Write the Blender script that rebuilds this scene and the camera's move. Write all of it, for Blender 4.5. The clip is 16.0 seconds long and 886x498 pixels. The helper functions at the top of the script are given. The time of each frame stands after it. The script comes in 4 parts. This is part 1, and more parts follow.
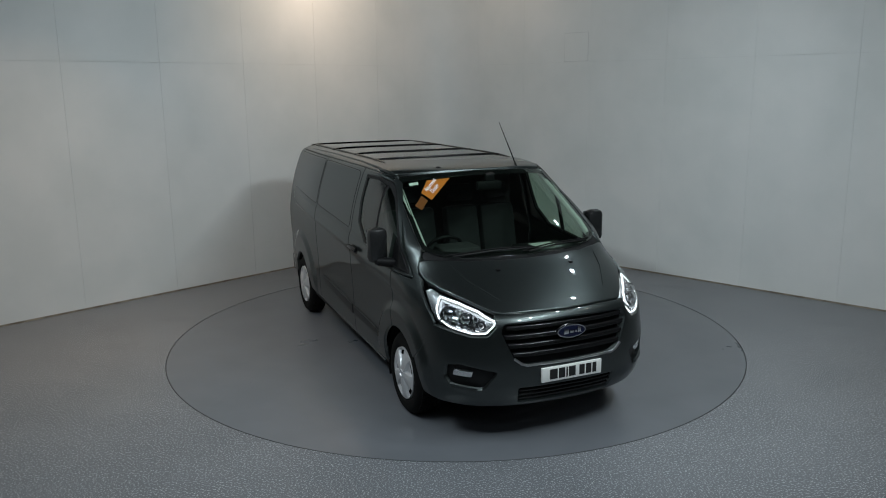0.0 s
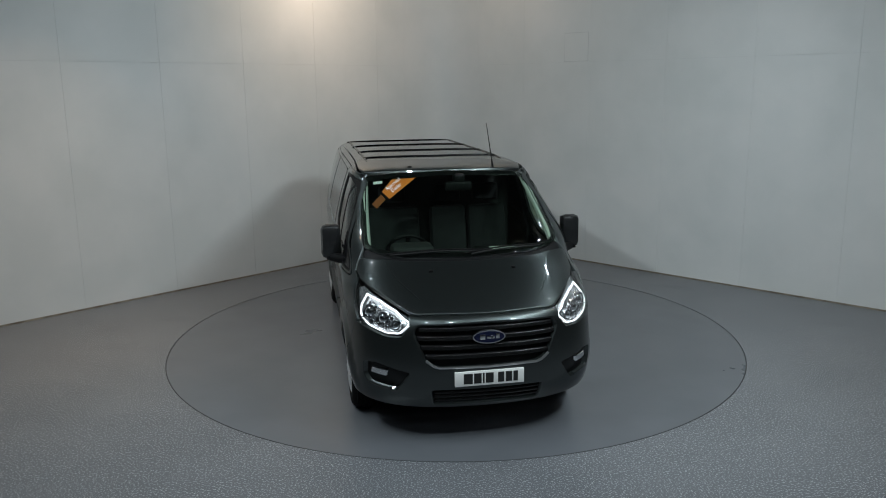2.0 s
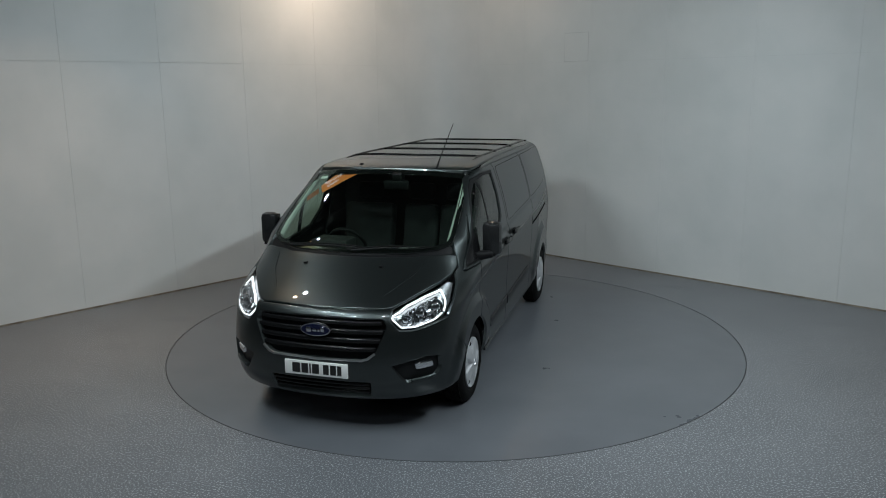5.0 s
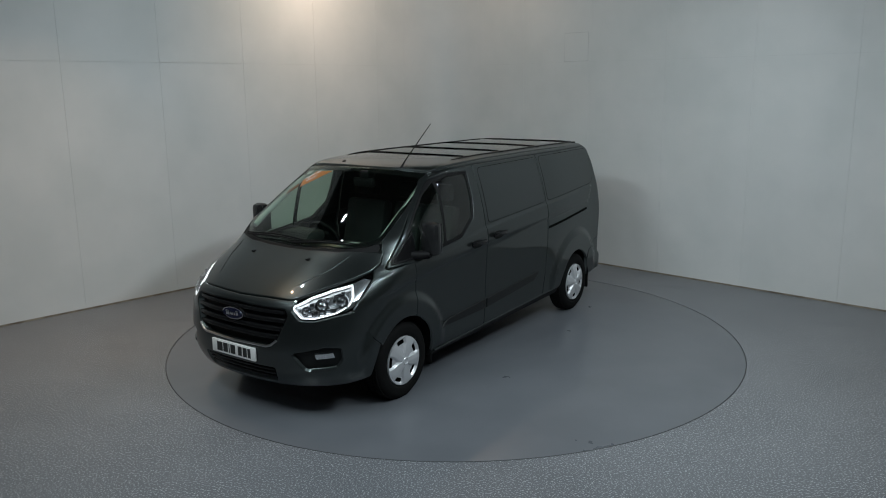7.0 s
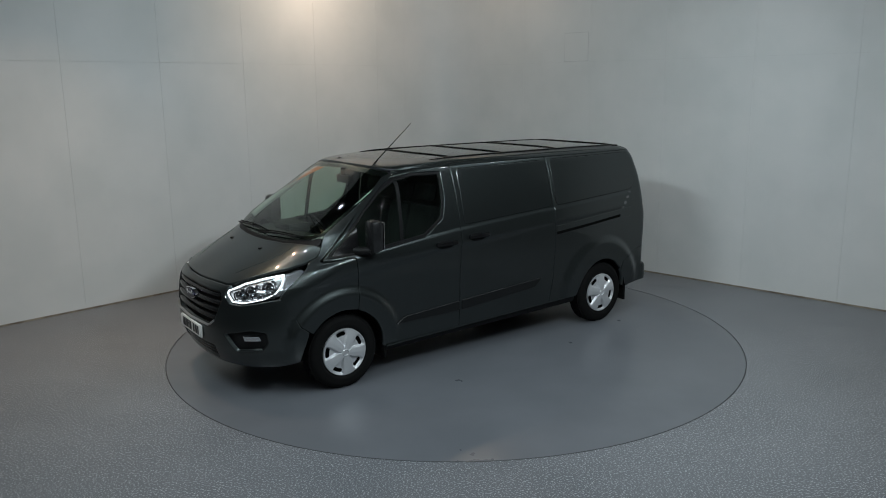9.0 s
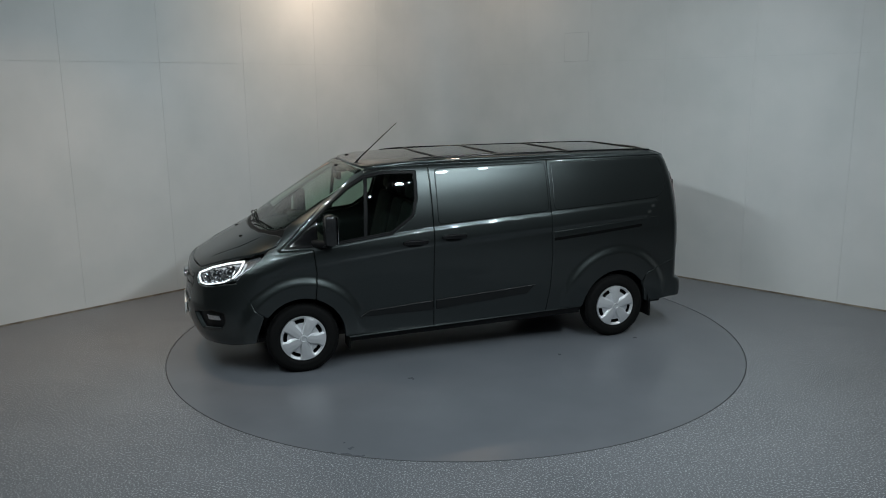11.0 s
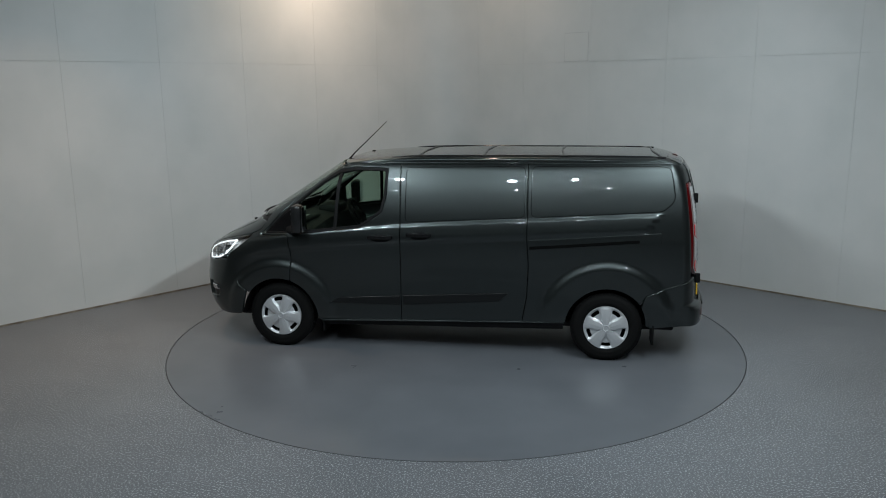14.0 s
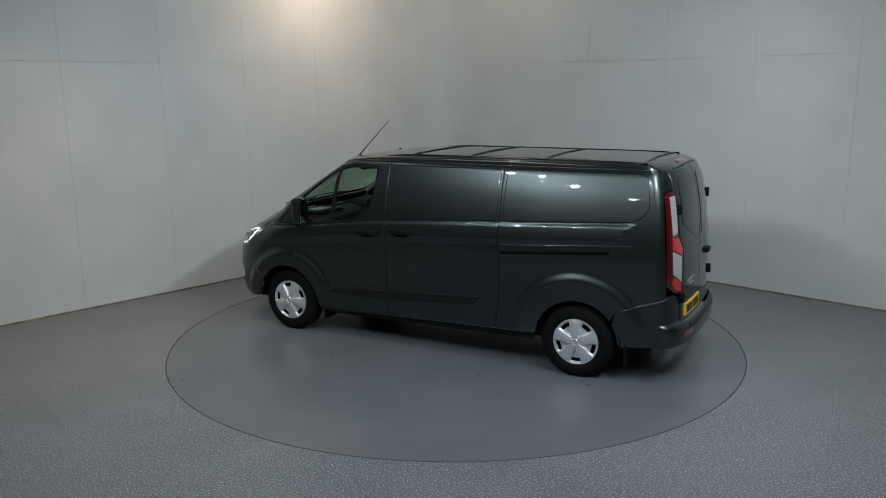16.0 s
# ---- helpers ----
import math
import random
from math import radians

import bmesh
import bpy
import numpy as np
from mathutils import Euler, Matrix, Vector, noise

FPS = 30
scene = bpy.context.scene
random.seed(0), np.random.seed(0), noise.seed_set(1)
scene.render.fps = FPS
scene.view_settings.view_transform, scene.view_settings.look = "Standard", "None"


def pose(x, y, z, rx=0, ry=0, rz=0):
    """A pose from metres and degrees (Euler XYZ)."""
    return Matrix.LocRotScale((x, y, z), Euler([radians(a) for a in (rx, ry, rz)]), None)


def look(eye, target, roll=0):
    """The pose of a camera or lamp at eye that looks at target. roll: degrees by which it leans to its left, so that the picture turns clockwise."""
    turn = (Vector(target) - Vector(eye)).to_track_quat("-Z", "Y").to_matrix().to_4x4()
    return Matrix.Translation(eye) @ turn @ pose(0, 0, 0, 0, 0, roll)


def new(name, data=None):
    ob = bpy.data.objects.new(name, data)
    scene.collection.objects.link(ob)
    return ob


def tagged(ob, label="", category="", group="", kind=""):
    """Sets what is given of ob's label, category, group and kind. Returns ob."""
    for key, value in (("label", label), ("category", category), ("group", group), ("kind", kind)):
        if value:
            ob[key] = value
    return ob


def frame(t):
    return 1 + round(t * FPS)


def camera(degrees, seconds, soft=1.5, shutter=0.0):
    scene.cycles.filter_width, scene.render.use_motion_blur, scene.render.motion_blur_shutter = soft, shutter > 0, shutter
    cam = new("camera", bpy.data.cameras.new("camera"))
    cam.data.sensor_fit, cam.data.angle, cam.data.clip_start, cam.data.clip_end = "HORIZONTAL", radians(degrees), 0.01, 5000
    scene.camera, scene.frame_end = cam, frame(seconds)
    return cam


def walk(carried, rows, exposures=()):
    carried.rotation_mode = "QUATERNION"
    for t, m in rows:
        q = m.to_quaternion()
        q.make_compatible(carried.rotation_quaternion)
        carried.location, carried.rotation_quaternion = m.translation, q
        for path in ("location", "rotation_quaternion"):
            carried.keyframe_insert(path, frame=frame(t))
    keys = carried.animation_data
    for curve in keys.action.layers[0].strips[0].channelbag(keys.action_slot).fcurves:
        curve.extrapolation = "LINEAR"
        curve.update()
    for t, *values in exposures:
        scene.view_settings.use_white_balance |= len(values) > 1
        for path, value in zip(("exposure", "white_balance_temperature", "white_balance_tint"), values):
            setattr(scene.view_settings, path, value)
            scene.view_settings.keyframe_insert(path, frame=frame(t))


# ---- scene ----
from mathutils.geometry import tessellate_polygon as tessellate

cam = camera(59.12, 16.0, soft=1.0)
EYE, AIM = (0.0, -8.155, 2.6445), (-0.1094, -0.3244, 1.0106)
walk(cam, [(0.0, look(EYE, AIM, -0.59)), (16.0, look(EYE, AIM, -0.59))], [(0.0, 0.0), (16.0, 0.0)])

# ---------------------------------------------------------------- light
world = bpy.data.worlds.new("room_dark")
world.use_nodes = True
world.node_tree.nodes["Background"].inputs[0].default_value = (0.5, 0.55, 0.6, 1)
world.node_tree.nodes["Background"].inputs[1].default_value = 0.02
scene.world = world
CEIL = 5.6


def ceiling_lamp(name, x, y, power, colour, size=0.16, aim=None, z=CEIL - 0.06, spread=150):
    d = bpy.data.lights.new(name, "AREA")
    d.shape, d.size, d.energy, d.color, d.spread = "DISK", size, power, colour, radians(spread)
    ob = new(name, d)
    ob.matrix_world = look((x, y, z), aim or (x, y + 0.001, 0.0))
    return ob


COOL, WARM = (0.835, 0.955, 1.005), (1.0, 0.78, 0.58)
for k in range(6):
    ceiling_lamp("downlight_row_east", 2.8, -5.2 + 1.15 * k, 8.5, COOL, 0.1, z=4.75, spread=125)
    ceiling_lamp("downlight_row_west", -2.8, -5.2 + 1.15 * k, 4.5, COOL, 0.1, z=4.75, spread=125)
for x, y, tx, ty, p in ((3.1, -3.4, -2.4, 1.8, 36), (2.9, -4.3, -2.4, 2.0, 38), (2.6, -5.2, -2.4, 2.2, 38), (0.7, -5.6, -1.2, 2.0, 18), (-0.7, -5.6, 1.4, 1.6, 18), (-2.6, -5.2, 2.6, 1.4, 29), (-2.9, -4.3, 2.6, 1.4, 29), (-3.1, -3.4, 2.6, 1.2, 26)):
    ceiling_lamp("track_lamp", x, y, p, COOL, 0.16, aim=(tx, ty, 1.2), z=4.65)
# Added fill row behind the camera; lifts the reflections in the van sides.
for k in range(4):
    ceiling_lamp("added_fill_back", -4.2 + 2.8 * k, -8.9, 13, COOL, 0.1)
ceiling_lamp("warm_wall_washer", -0.9, 2.2, 19, WARM, 0.2, aim=(-2.1, 3.5, 4.1), spread=85)
ceiling_lamp("warm_corner_lamp", 0.45, 4.0, 12, WARM, 0.2)
# Two added narrow warm lamps that only tint the floor brownish left and right.
ceiling_lamp("added_warm_tint_west", -3.5, -0.4, 16, (1.0, 0.68, 0.42), 0.1, spread=75)
ceiling_lamp("added_warm_tint_east", 4.4, -1.8, 5, (1.0, 0.72, 0.48), 0.1, spread=80)

# ---------------------------------------------------------------- materials


def mat(name, colour, rough=0.5, metal=0.0, **k):
    m = bpy.data.materials.new(name)
    m.use_nodes = True
    b = m.node_tree.nodes["Principled BSDF"]
    b.inputs["Base Color"].default_value = (*colour, 1)
    b.inputs["Roughness"].default_value = rough
    b.inputs["Metallic"].default_value = metal
    for key, v in k.items():
        b.inputs[key.replace("_", " ")].default_value = v
    return m


def node(m, kind, **k):
    n = m.node_tree.nodes.new(kind)
    for key, v in k.items():
        n.inputs[key].default_value = v
    return n


def vary(m, c1, c2, scale, detail=4, rough=None, bump=None, lo=0.35, hi=0.65, space="Object"):
    """Noise-mixed colour, roughness and a fine relief on a principled material."""
    b = m.node_tree.nodes["Principled BSDF"]
    ln = m.node_tree.links.new
    tc = node(m, "ShaderNodeTexCoord")
    n1 = node(m, "ShaderNodeTexNoise", Scale=scale, Detail=detail)
    ln(tc.outputs[space], n1.inputs["Vector"])
    r = node(m, "ShaderNodeValToRGB")
    r.color_ramp.elements[0].position, r.color_ramp.elements[0].color = lo, (*c1, 1)
    r.color_ramp.elements[1].position, r.color_ramp.elements[1].color = hi, (*c2, 1)
    ln(n1.outputs["Fac"], r.inputs["Fac"])
    ln(r.outputs["Color"], b.inputs["Base Color"])
    if rough:
        n2 = node(m, "ShaderNodeTexNoise", Scale=rough[0], Detail=5)
        ln(tc.outputs[space], n2.inputs["Vector"])
        mr = node(m, "ShaderNodeMapRange")
        mr.inputs["From Min"].default_value, mr.inputs["From Max"].default_value = 0.3, 0.7
        mr.inputs["To Min"].default_value, mr.inputs["To Max"].default_value = rough[1], rough[2]
        ln(n2.outputs["Fac"], mr.inputs["Value"])
        ln(mr.outputs["Result"], b.inputs["Roughness"])
    if bump:
        n3 = node(m, "ShaderNodeTexNoise", Scale=bump[0], Detail=3)
        ln(tc.outputs[space], n3.inputs["Vector"])
        bp = node(m, "ShaderNodeBump", Strength=bump[1], Distance=bump[2])
        ln(n3.outputs["Fac"], bp.inputs["Height"])
        ln(bp.outputs["Normal"], b.inputs["Normal"])
    return m


M = {}
M["wall"] = vary(mat("wall_paint", (0.62, 0.62, 0.6), 0.6), (0.60, 0.61, 0.60), (0.66, 0.66, 0.65), 1.3, 6, (9, 0.5, 0.65), (90, 0.08, 0.002))
M["joint"] = mat("joint_filler", (0.56, 0.56, 0.55), 0.7)
# for the unseen walls: dark to cut bounce and deepen the shadows
M["dark_wall"] = vary(mat("unseen_wall_grey", (0.1, 0.1, 0.1), 0.7), (0.09, 0.092, 0.095), (0.12, 0.122, 0.125), 1.3, 5, None, (90, 0.08, 0.002))
M["joint_dark"] = mat("shadow_gap", (0.48, 0.48, 0.48), 0.8)
M["base"] = vary(mat("skirting_sealant", (0.3, 0.25, 0.18), 0.6), (0.13, 0.10, 0.07), (0.30, 0.26, 0.2), 6)
# Added ceiling is out of view; kept dark so the van roof reflects little.
M["ceil"] = mat("unseen_ceiling_dark", (0.035, 0.035, 0.035), 0.9)


def vinyl(name, c1, c2, speck, fine, rough):
    """Sheet vinyl: soft stains, a fine speckle and worn, uneven gloss."""
    m = mat(name, c1, 0.4)
    t = m.node_tree
    b, ln = t.nodes["Principled BSDF"], t.links.new
    tc = node(m, "ShaderNodeTexCoord")
    n1 = node(m, "ShaderNodeTexNoise", Scale=0.9, Detail=6)
    n2 = node(m, "ShaderNodeTexNoise", Scale=fine, Detail=2)
    n3 = node(m, "ShaderNodeTexNoise", Scale=1.6, Detail=2)
    mp = node(m, "ShaderNodeMapping", Scale=(1.0, 1.8, 1.0))
    for n in (n1, n2):
        ln(tc.outputs["Object"], n.inputs["Vector"])
    ln(tc.outputs["Object"], mp.inputs["Vector"])
    ln(mp.outputs["Vector"], n3.inputs["Vector"])
    r1, r2 = node(m, "ShaderNodeValToRGB"), node(m, "ShaderNodeValToRGB")
    for r, lo, hi, a, z in ((r1, 0.35, 0.65, c1, c2), (r2, 0.53, 0.70, (0, 0, 0), (1, 1, 1))):
        r.color_ramp.elements[0].position, r.color_ramp.elements[0].color = lo, (*a, 1)
        r.color_ramp.elements[1].position, r.color_ramp.elements[1].color = hi, (*z, 1)
    ln(n1.outputs["Fac"], r1.inputs["Fac"])
    ln(n2.outputs["Fac"], r2.inputs["Fac"])
    mx = t.nodes.new("ShaderNodeMix")
    mx.data_type = "RGBA"
    ln(r2.outputs["Color"], mx.inputs["Factor"])
    ln(r1.outputs["Color"], mx.inputs["A"])
    mx.inputs["B"].default_value = (*speck, 1)
    ln(mx.outputs["Result"], b.inputs["Base Color"])
    mr = node(m, "ShaderNodeMapRange")
    mr.inputs["From Min"].default_value, mr.inputs["From Max"].default_value = 0.3, 0.7
    mr.inputs["To Min"].default_value, mr.inputs["To Max"].default_value = rough
    ln(n3.outputs["Fac"], mr.inputs["Value"])
    ln(mr.outputs["Result"], b.inputs["Roughness"])
    return m


M["floor"] = vinyl("speckled_vinyl", (0.112, 0.119, 0.131), (0.134, 0.141, 0.154), (0.46, 0.47, 0.49), 75, (0.38, 0.46))
M["disc"] = vary(mat("turntable_vinyl", (0.12, 0.128, 0.142), 0.29), (0.116, 0.124, 0.138), (0.132, 0.140, 0.155), 1.6, 3, (1.4, 0.27, 0.32))
M["slot"] = mat("dark_slot", (0.003, 0.003, 0.003), 0.9, Specular_IOR_Level=0.05)
M["rim"] = mat("dark_disc_rim", (0.07, 0.073, 0.078), 0.5, 0.1)
M["gap"] = mat("dark_gap", (0.01, 0.01, 0.01), 0.8)
M["paint"] = vary(mat("grey_metallic_paint", (0.04, 0.045, 0.047), 0.32, 0.89, Coat_Weight=1.0, Coat_Roughness=0.02, Coat_IOR=1.42, Specular_Tint=(0.3, 0.33, 0.34, 1)), (0.045, 0.052, 0.052), (0.056, 0.064, 0.064), 900, 1)
M["black"] = mat("black_plastic", (0.005, 0.005, 0.0055), 0.55, Specular_IOR_Level=0.15)
M["gloss"] = mat("gloss_black", (0.006, 0.006, 0.0065), 0.22, Specular_IOR_Level=0.25)
M["strip"] = mat("dark_moulding", (0.008, 0.0085, 0.009), 0.38, Specular_IOR_Level=0.25)
M["mirror_shell"] = mat("mirror_shell", (0.012, 0.0125, 0.013), 0.22, Specular_IOR_Level=0.5)
M["rubber"] = mat("tyre_rubber", (0.006, 0.006, 0.006), 0.75, Specular_IOR_Level=0.1)
M["silver"] = mat("silver_wheel_trim", (0.62, 0.63, 0.65), 0.38, 0.55)
M["chrome"] = mat("chrome", (0.75, 0.76, 0.78), 0.08, 1.0)
M["satin"] = mat("satin_chrome", (0.45, 0.46, 0.47), 0.3, 1.0)
M["lamp_bowl"] = mat("lamp_bowl", (0.45, 0.46, 0.47), 0.22, 0.9)
M["lens_clear"] = mat("clear_lens", (0.55, 0.56, 0.57), 0.2, 0.4)
M["red_lens"] = mat("red_lens", (0.08, 0.003, 0.004), 0.1, Coat_Weight=1.0)
M["red_bright"] = mat("bright_red_lens", (0.5, 0.012, 0.02), 0.12, Coat_Weight=1.0)
M["badge_blue"] = mat("badge_blue", (0.006, 0.009, 0.035), 0.2, 0.3)
M["plate_white"] = mat("plate_white", (0.78, 0.78, 0.76), 0.4)
M["plate_yellow"] = mat("plate_yellow", (0.75, 0.48, 0.03), 0.4)
M["ink"] = mat("black_ink", (0.012, 0.012, 0.012), 0.5)
M["orange"] = mat("orange_vinyl", (0.78, 0.20, 0.03), 0.5)
M["orange_dark"] = mat("dull_orange_vinyl", (0.25, 0.07, 0.02), 0.5)
M["white"] = mat("white_vinyl", (0.8, 0.8, 0.8), 0.5)
M["dark_trim"] = vary(mat("dark_trim", (0.03, 0.03, 0.03), 0.7), (0.010, 0.010, 0.0105), (0.016, 0.016, 0.0165), 30, bump=(400, 0.2, 0.001))
M["seat"] = vary(mat("seat_cloth", (0.02, 0.02, 0.02), 0.9), (0.006, 0.007, 0.008), (0.010, 0.011, 0.012), 12)
M["liner"] = mat("pale_liner", (0.45, 0.47, 0.44), 0.8)
M["drl"] = mat("running_light", (0.8, 0.8, 0.8), 0.3, Emission_Color=(0.9, 0.96, 1.0, 1), Emission_Strength=1.15)


def glass(name, tint, base):
    m = bpy.data.materials.new(name)
    m.use_nodes = True
    t = m.node_tree
    t.nodes.remove(t.nodes["Principled BSDF"])
    tr, gl, mx, lw, pw, ma = (t.nodes.new(k) for k in ("ShaderNodeBsdfTransparent", "ShaderNodeBsdfGlossy", "ShaderNodeMixShader", "ShaderNodeLayerWeight", "ShaderNodeMath", "ShaderNodeMath"))
    tr.inputs[0].default_value = (*tint, 1)
    gl.inputs["Roughness"].default_value = 0.015
    pw.operation, ma.operation = "POWER", "MULTIPLY_ADD"
    pw.inputs[1].default_value = 4.5
    ma.inputs[1].default_value, ma.inputs[2].default_value = 0.9, base
    t.links.new(lw.outputs["Facing"], pw.inputs[0])
    t.links.new(pw.outputs[0], ma.inputs[0])
    t.links.new(ma.outputs[0], mx.inputs[0])
    t.links.new(tr.outputs[0], mx.inputs[1])
    t.links.new(gl.outputs[0], mx.inputs[2])
    t.links.new(mx.outputs[0], t.nodes["Material Output"].inputs[0])
    return m


M["glass"] = glass("tinted_glass", (0.58, 0.70, 0.62), 0.08)
M["glass_front"] = glass("windscreen_glass", (0.66, 0.77, 0.69), 0.06)
M["lens_glass"] = glass("lens_glass", (0.93, 0.95, 0.96), 0.05)

# ---------------------------------------------------------------- meshes


def mesh_of(name, bm, material, smooth=True):
    me = bpy.data.meshes.new(name)
    bmesh.ops.recalc_face_normals(bm, faces=bm.faces)
    bm.to_mesh(me)
    bm.free()
    me.materials.append(material)
    if smooth:
        for p in me.polygons:
            p.use_smooth = True
        me.set_sharp_from_angle(angle=radians(38))
    return me


def thing(name, bm, material, label, category, kind="", group="", smooth=True):
    ob = new(name, mesh_of(name, bm, material, smooth))
    return tagged(ob, label, category, group, kind)


def part(name, bm, material, parent, label="", smooth=True):
    ob = new(name, mesh_of(name, bm, material, smooth))
    ob.parent = parent
    return tagged(ob, label)


def box(x0, y0, z0, x1, y1, z1, bevel=0.0, bm=None, m=None):
    bm = bm or bmesh.new()
    a = bmesh.ops.create_cube(bm, size=1)["verts"]
    for v in a:
        v.co = Vector((x0 + (v.co.x + .5) * (x1 - x0), y0 + (v.co.y + .5) * (y1 - y0), z0 + (v.co.z + .5) * (z1 - z0)))
    if bevel:
        es = list({e for v in a for e in v.link_edges})
        r = bmesh.ops.bevel(bm, geom=es, offset=bevel, segments=2, affect="EDGES", profile=0.5)
        a = list({v for f in r["faces"] for v in f.verts} | {v for v in a if v.is_valid})
    if m:
        bmesh.ops.transform(bm, matrix=m, verts=a)
    return bm


def prism(pts, depth, z=0.0, bm=None):
    bm = bm or bmesh.new()
    lo = [bm.verts.new((x, y, z)) for x, y in pts]
    hi = [bm.verts.new((x, y, z + depth)) for x, y in pts]
    n = len(pts)
    bm.faces.new(lo[::-1]), bm.faces.new(hi)
    for i in range(n):
        bm.faces.new((lo[i], lo[(i + 1) % n], hi[(i + 1) % n], hi[i]))
    return bm


def lathe(profile, seg=48, bm=None, axis="y"):
    """Turns (radius, along) pairs round the y (or z) axis; ends with radius 0 close."""
    bm = bm or bmesh.new()
    rings = []
    for r, a in profile:
        ring = []
        for i in range(seg if r > 1e-6 else 1):
            t = 2 * math.pi * i / seg
            c, s = r * math.cos(t), r * math.sin(t)
            ring.append(bm.verts.new((c, a, s) if axis == "y" else (c, s, a)))
        rings.append(ring)
    for p, q in zip(rings, rings[1:]):
        for i in range(seg):
            j = (i + 1) % seg
            a = [p[i % len(p)], p[j % len(p)], q[j % len(q)], q[i % len(q)]]
            a = list(dict.fromkeys(a))
            if len(a) > 2:
                bm.faces.new(a)
    return bm


def tube(path, radius, seg=8, bm=None, closed=False):
    """A round bar along a list of points; radius may be one number or one a point."""
    bm = bm or bmesh.new()
    path = [Vector(p) for p in path]
    n, rings = len(path), []
    for i, p in enumerate(path):
        a, b = path[i - 1] if (i or closed) else p, path[(i + 1) % n] if (i < n - 1 or closed) else p
        d = (b - a).normalized()
        u = d.cross(Vector((0, 0, 1)) if abs(d.z) < 0.9 else Vector((1, 0, 0))).normalized()
        w = d.cross(u)
        r = radius[i] if isinstance(radius, (list, tuple)) else radius
        rings.append([bm.verts.new(p + r * (math.cos(2 * math.pi * k / seg) * u + math.sin(2 * math.pi * k / seg) * w)) for k in range(seg)])
    pairs = list(zip(rings, rings[1:])) + ([(rings[-1], rings[0])] if closed else [])
    for p, q in pairs:
        for k in range(seg):
            bm.faces.new((p[k], p[(k + 1) % seg], q[(k + 1) % seg], q[k]))
    if not closed:
        bm.faces.new(rings[0][::-1]), bm.faces.new(rings[-1])
    return bm

# ---------------------------------------------------------------- room
RING = 2.975
CORNER = Vector((-0.2, 5.51, 0))
ALONG_W = Vector((-0.694, -0.72, 0)).normalized()
ALONG_E = Vector((0.74, -0.673, 0)).normalized()


def build_room():
    floor = bmesh.new()
    n = 128
    a = [floor.verts.new(((RING + 0.0055) * math.cos(2 * math.pi * i / n), (RING + 0.0055) * math.sin(2 * math.pi * i / n), 0)) for i in range(n)]
    b = []
    for i in range(n):
        c, s = math.cos(2 * math.pi * i / n), math.sin(2 * math.pi * i / n)
        k = min(14 / max(abs(c), 1e-6), 12 / max(abs(s), 1e-6))
        b.append(floor.verts.new((c * k, s * k, 0)))
    for i in range(n):
        floor.faces.new((a[i], a[(i + 1) % n], b[(i + 1) % n], b[i]))
    lo = [floor.verts.new((v.co.x, v.co.y, -0.06)) for v in a]
    for i in range(n):
        floor.faces.new((a[i], lo[i], lo[(i + 1) % n], a[(i + 1) % n]))
    thing("floor", floor, M["floor"], "speckled blue-grey vinyl studio floor with scuffs", "floor", "structure", smooth=False)
    thing("turntable_pit", lathe([(0, -0.09), (RING + 0.05, -0.09), (RING + 0.05, -0.06)], 96, axis="z"), M["gap"], "dark pit under the turntable floor disc", "floor", "structure")
    thing("ceiling", box(-14, -12, CEIL, 14, 8, CEIL + 0.2), M["ceil"], "unseen dark ceiling added to close the room", "ceiling", "structure", smooth=False)
    LONG = 9.5
    for nm, d, first in (("wall_west", ALONG_W, 1.42), ("wall_east", ALONG_E, 1.77)):
        nrm = Vector((-d.y, d.x, 0))
        if nrm.y < 0:
            nrm = -nrm
        p0, p1 = CORNER + d * 0.85 + nrm * 0.014, CORNER + d * LONG + nrm * 0.014
        q = [p0, p1, p1 + nrm * 0.2, p0 + nrm * 0.2]
        wall = thing(nm, prism([(v.x, v.y) for v in q], CEIL), M["joint"], "pale grey painted board studio wall", "wall", "structure", smooth=False)
        cuts = [0.85] + [first + 1.2 * k for k in range(7)] + [LONG]
        cuts = [c for c in cuts if c <= LONG]
        for a, b in zip(cuts, cuts[1:]):
            for z0, z1 in ((0.0, 2.9686), (2.9714, CEIL)):
                e0, e1 = CORNER + d * (a + 0.0009), CORNER + d * (b - 0.0009)
                bm = prism([(v.x, v.y) for v in (e0, e1, e1 + nrm * 0.0135, e0 + nrm * 0.0135)], z1 - z0, z0)
                part("wall_board", bm, M["wall"], wall, smooth=False)
        q = [CORNER + d * 0.85 - nrm * 0.006, CORNER + d * LONG - nrm * 0.006, CORNER + d * LONG, CORNER + d * 0.85]
        thing("baseboard", prism([(v.x, v.y) for v in q], 0.02), M["base"], "thin stained brown sealant strip along the wall foot", "skirting", "structure", smooth=False)
    nrm = Vector((-ALONG_E.y, ALONG_E.x, 0))
    e0, e1 = CORNER + ALONG_E * 2.53, CORNER + ALONG_E * 2.93
    hatch = thing("wall_hatch", prism([(v.x, v.y) for v in (e0 - nrm * 0.005, e1 - nrm * 0.005, e1, e0)], 0.40, 2.985), M["wall"], "flush pale grey access hatch on the wall", "hatch", smooth=False)
    part("hatch_frame", prism([(v.x, v.y) for v in (e0 - ALONG_E * 0.006 - nrm * 0.001, e1 + ALONG_E * 0.006 - nrm * 0.001, e1 + ALONG_E * 0.006, e0 - ALONG_E * 0.006)], 0.412, 2.979), M["joint_dark"], hatch, "thin grey shadow gap", smooth=False)
    ew, ee = CORNER + ALONG_W * LONG, CORNER + ALONG_E * LONG
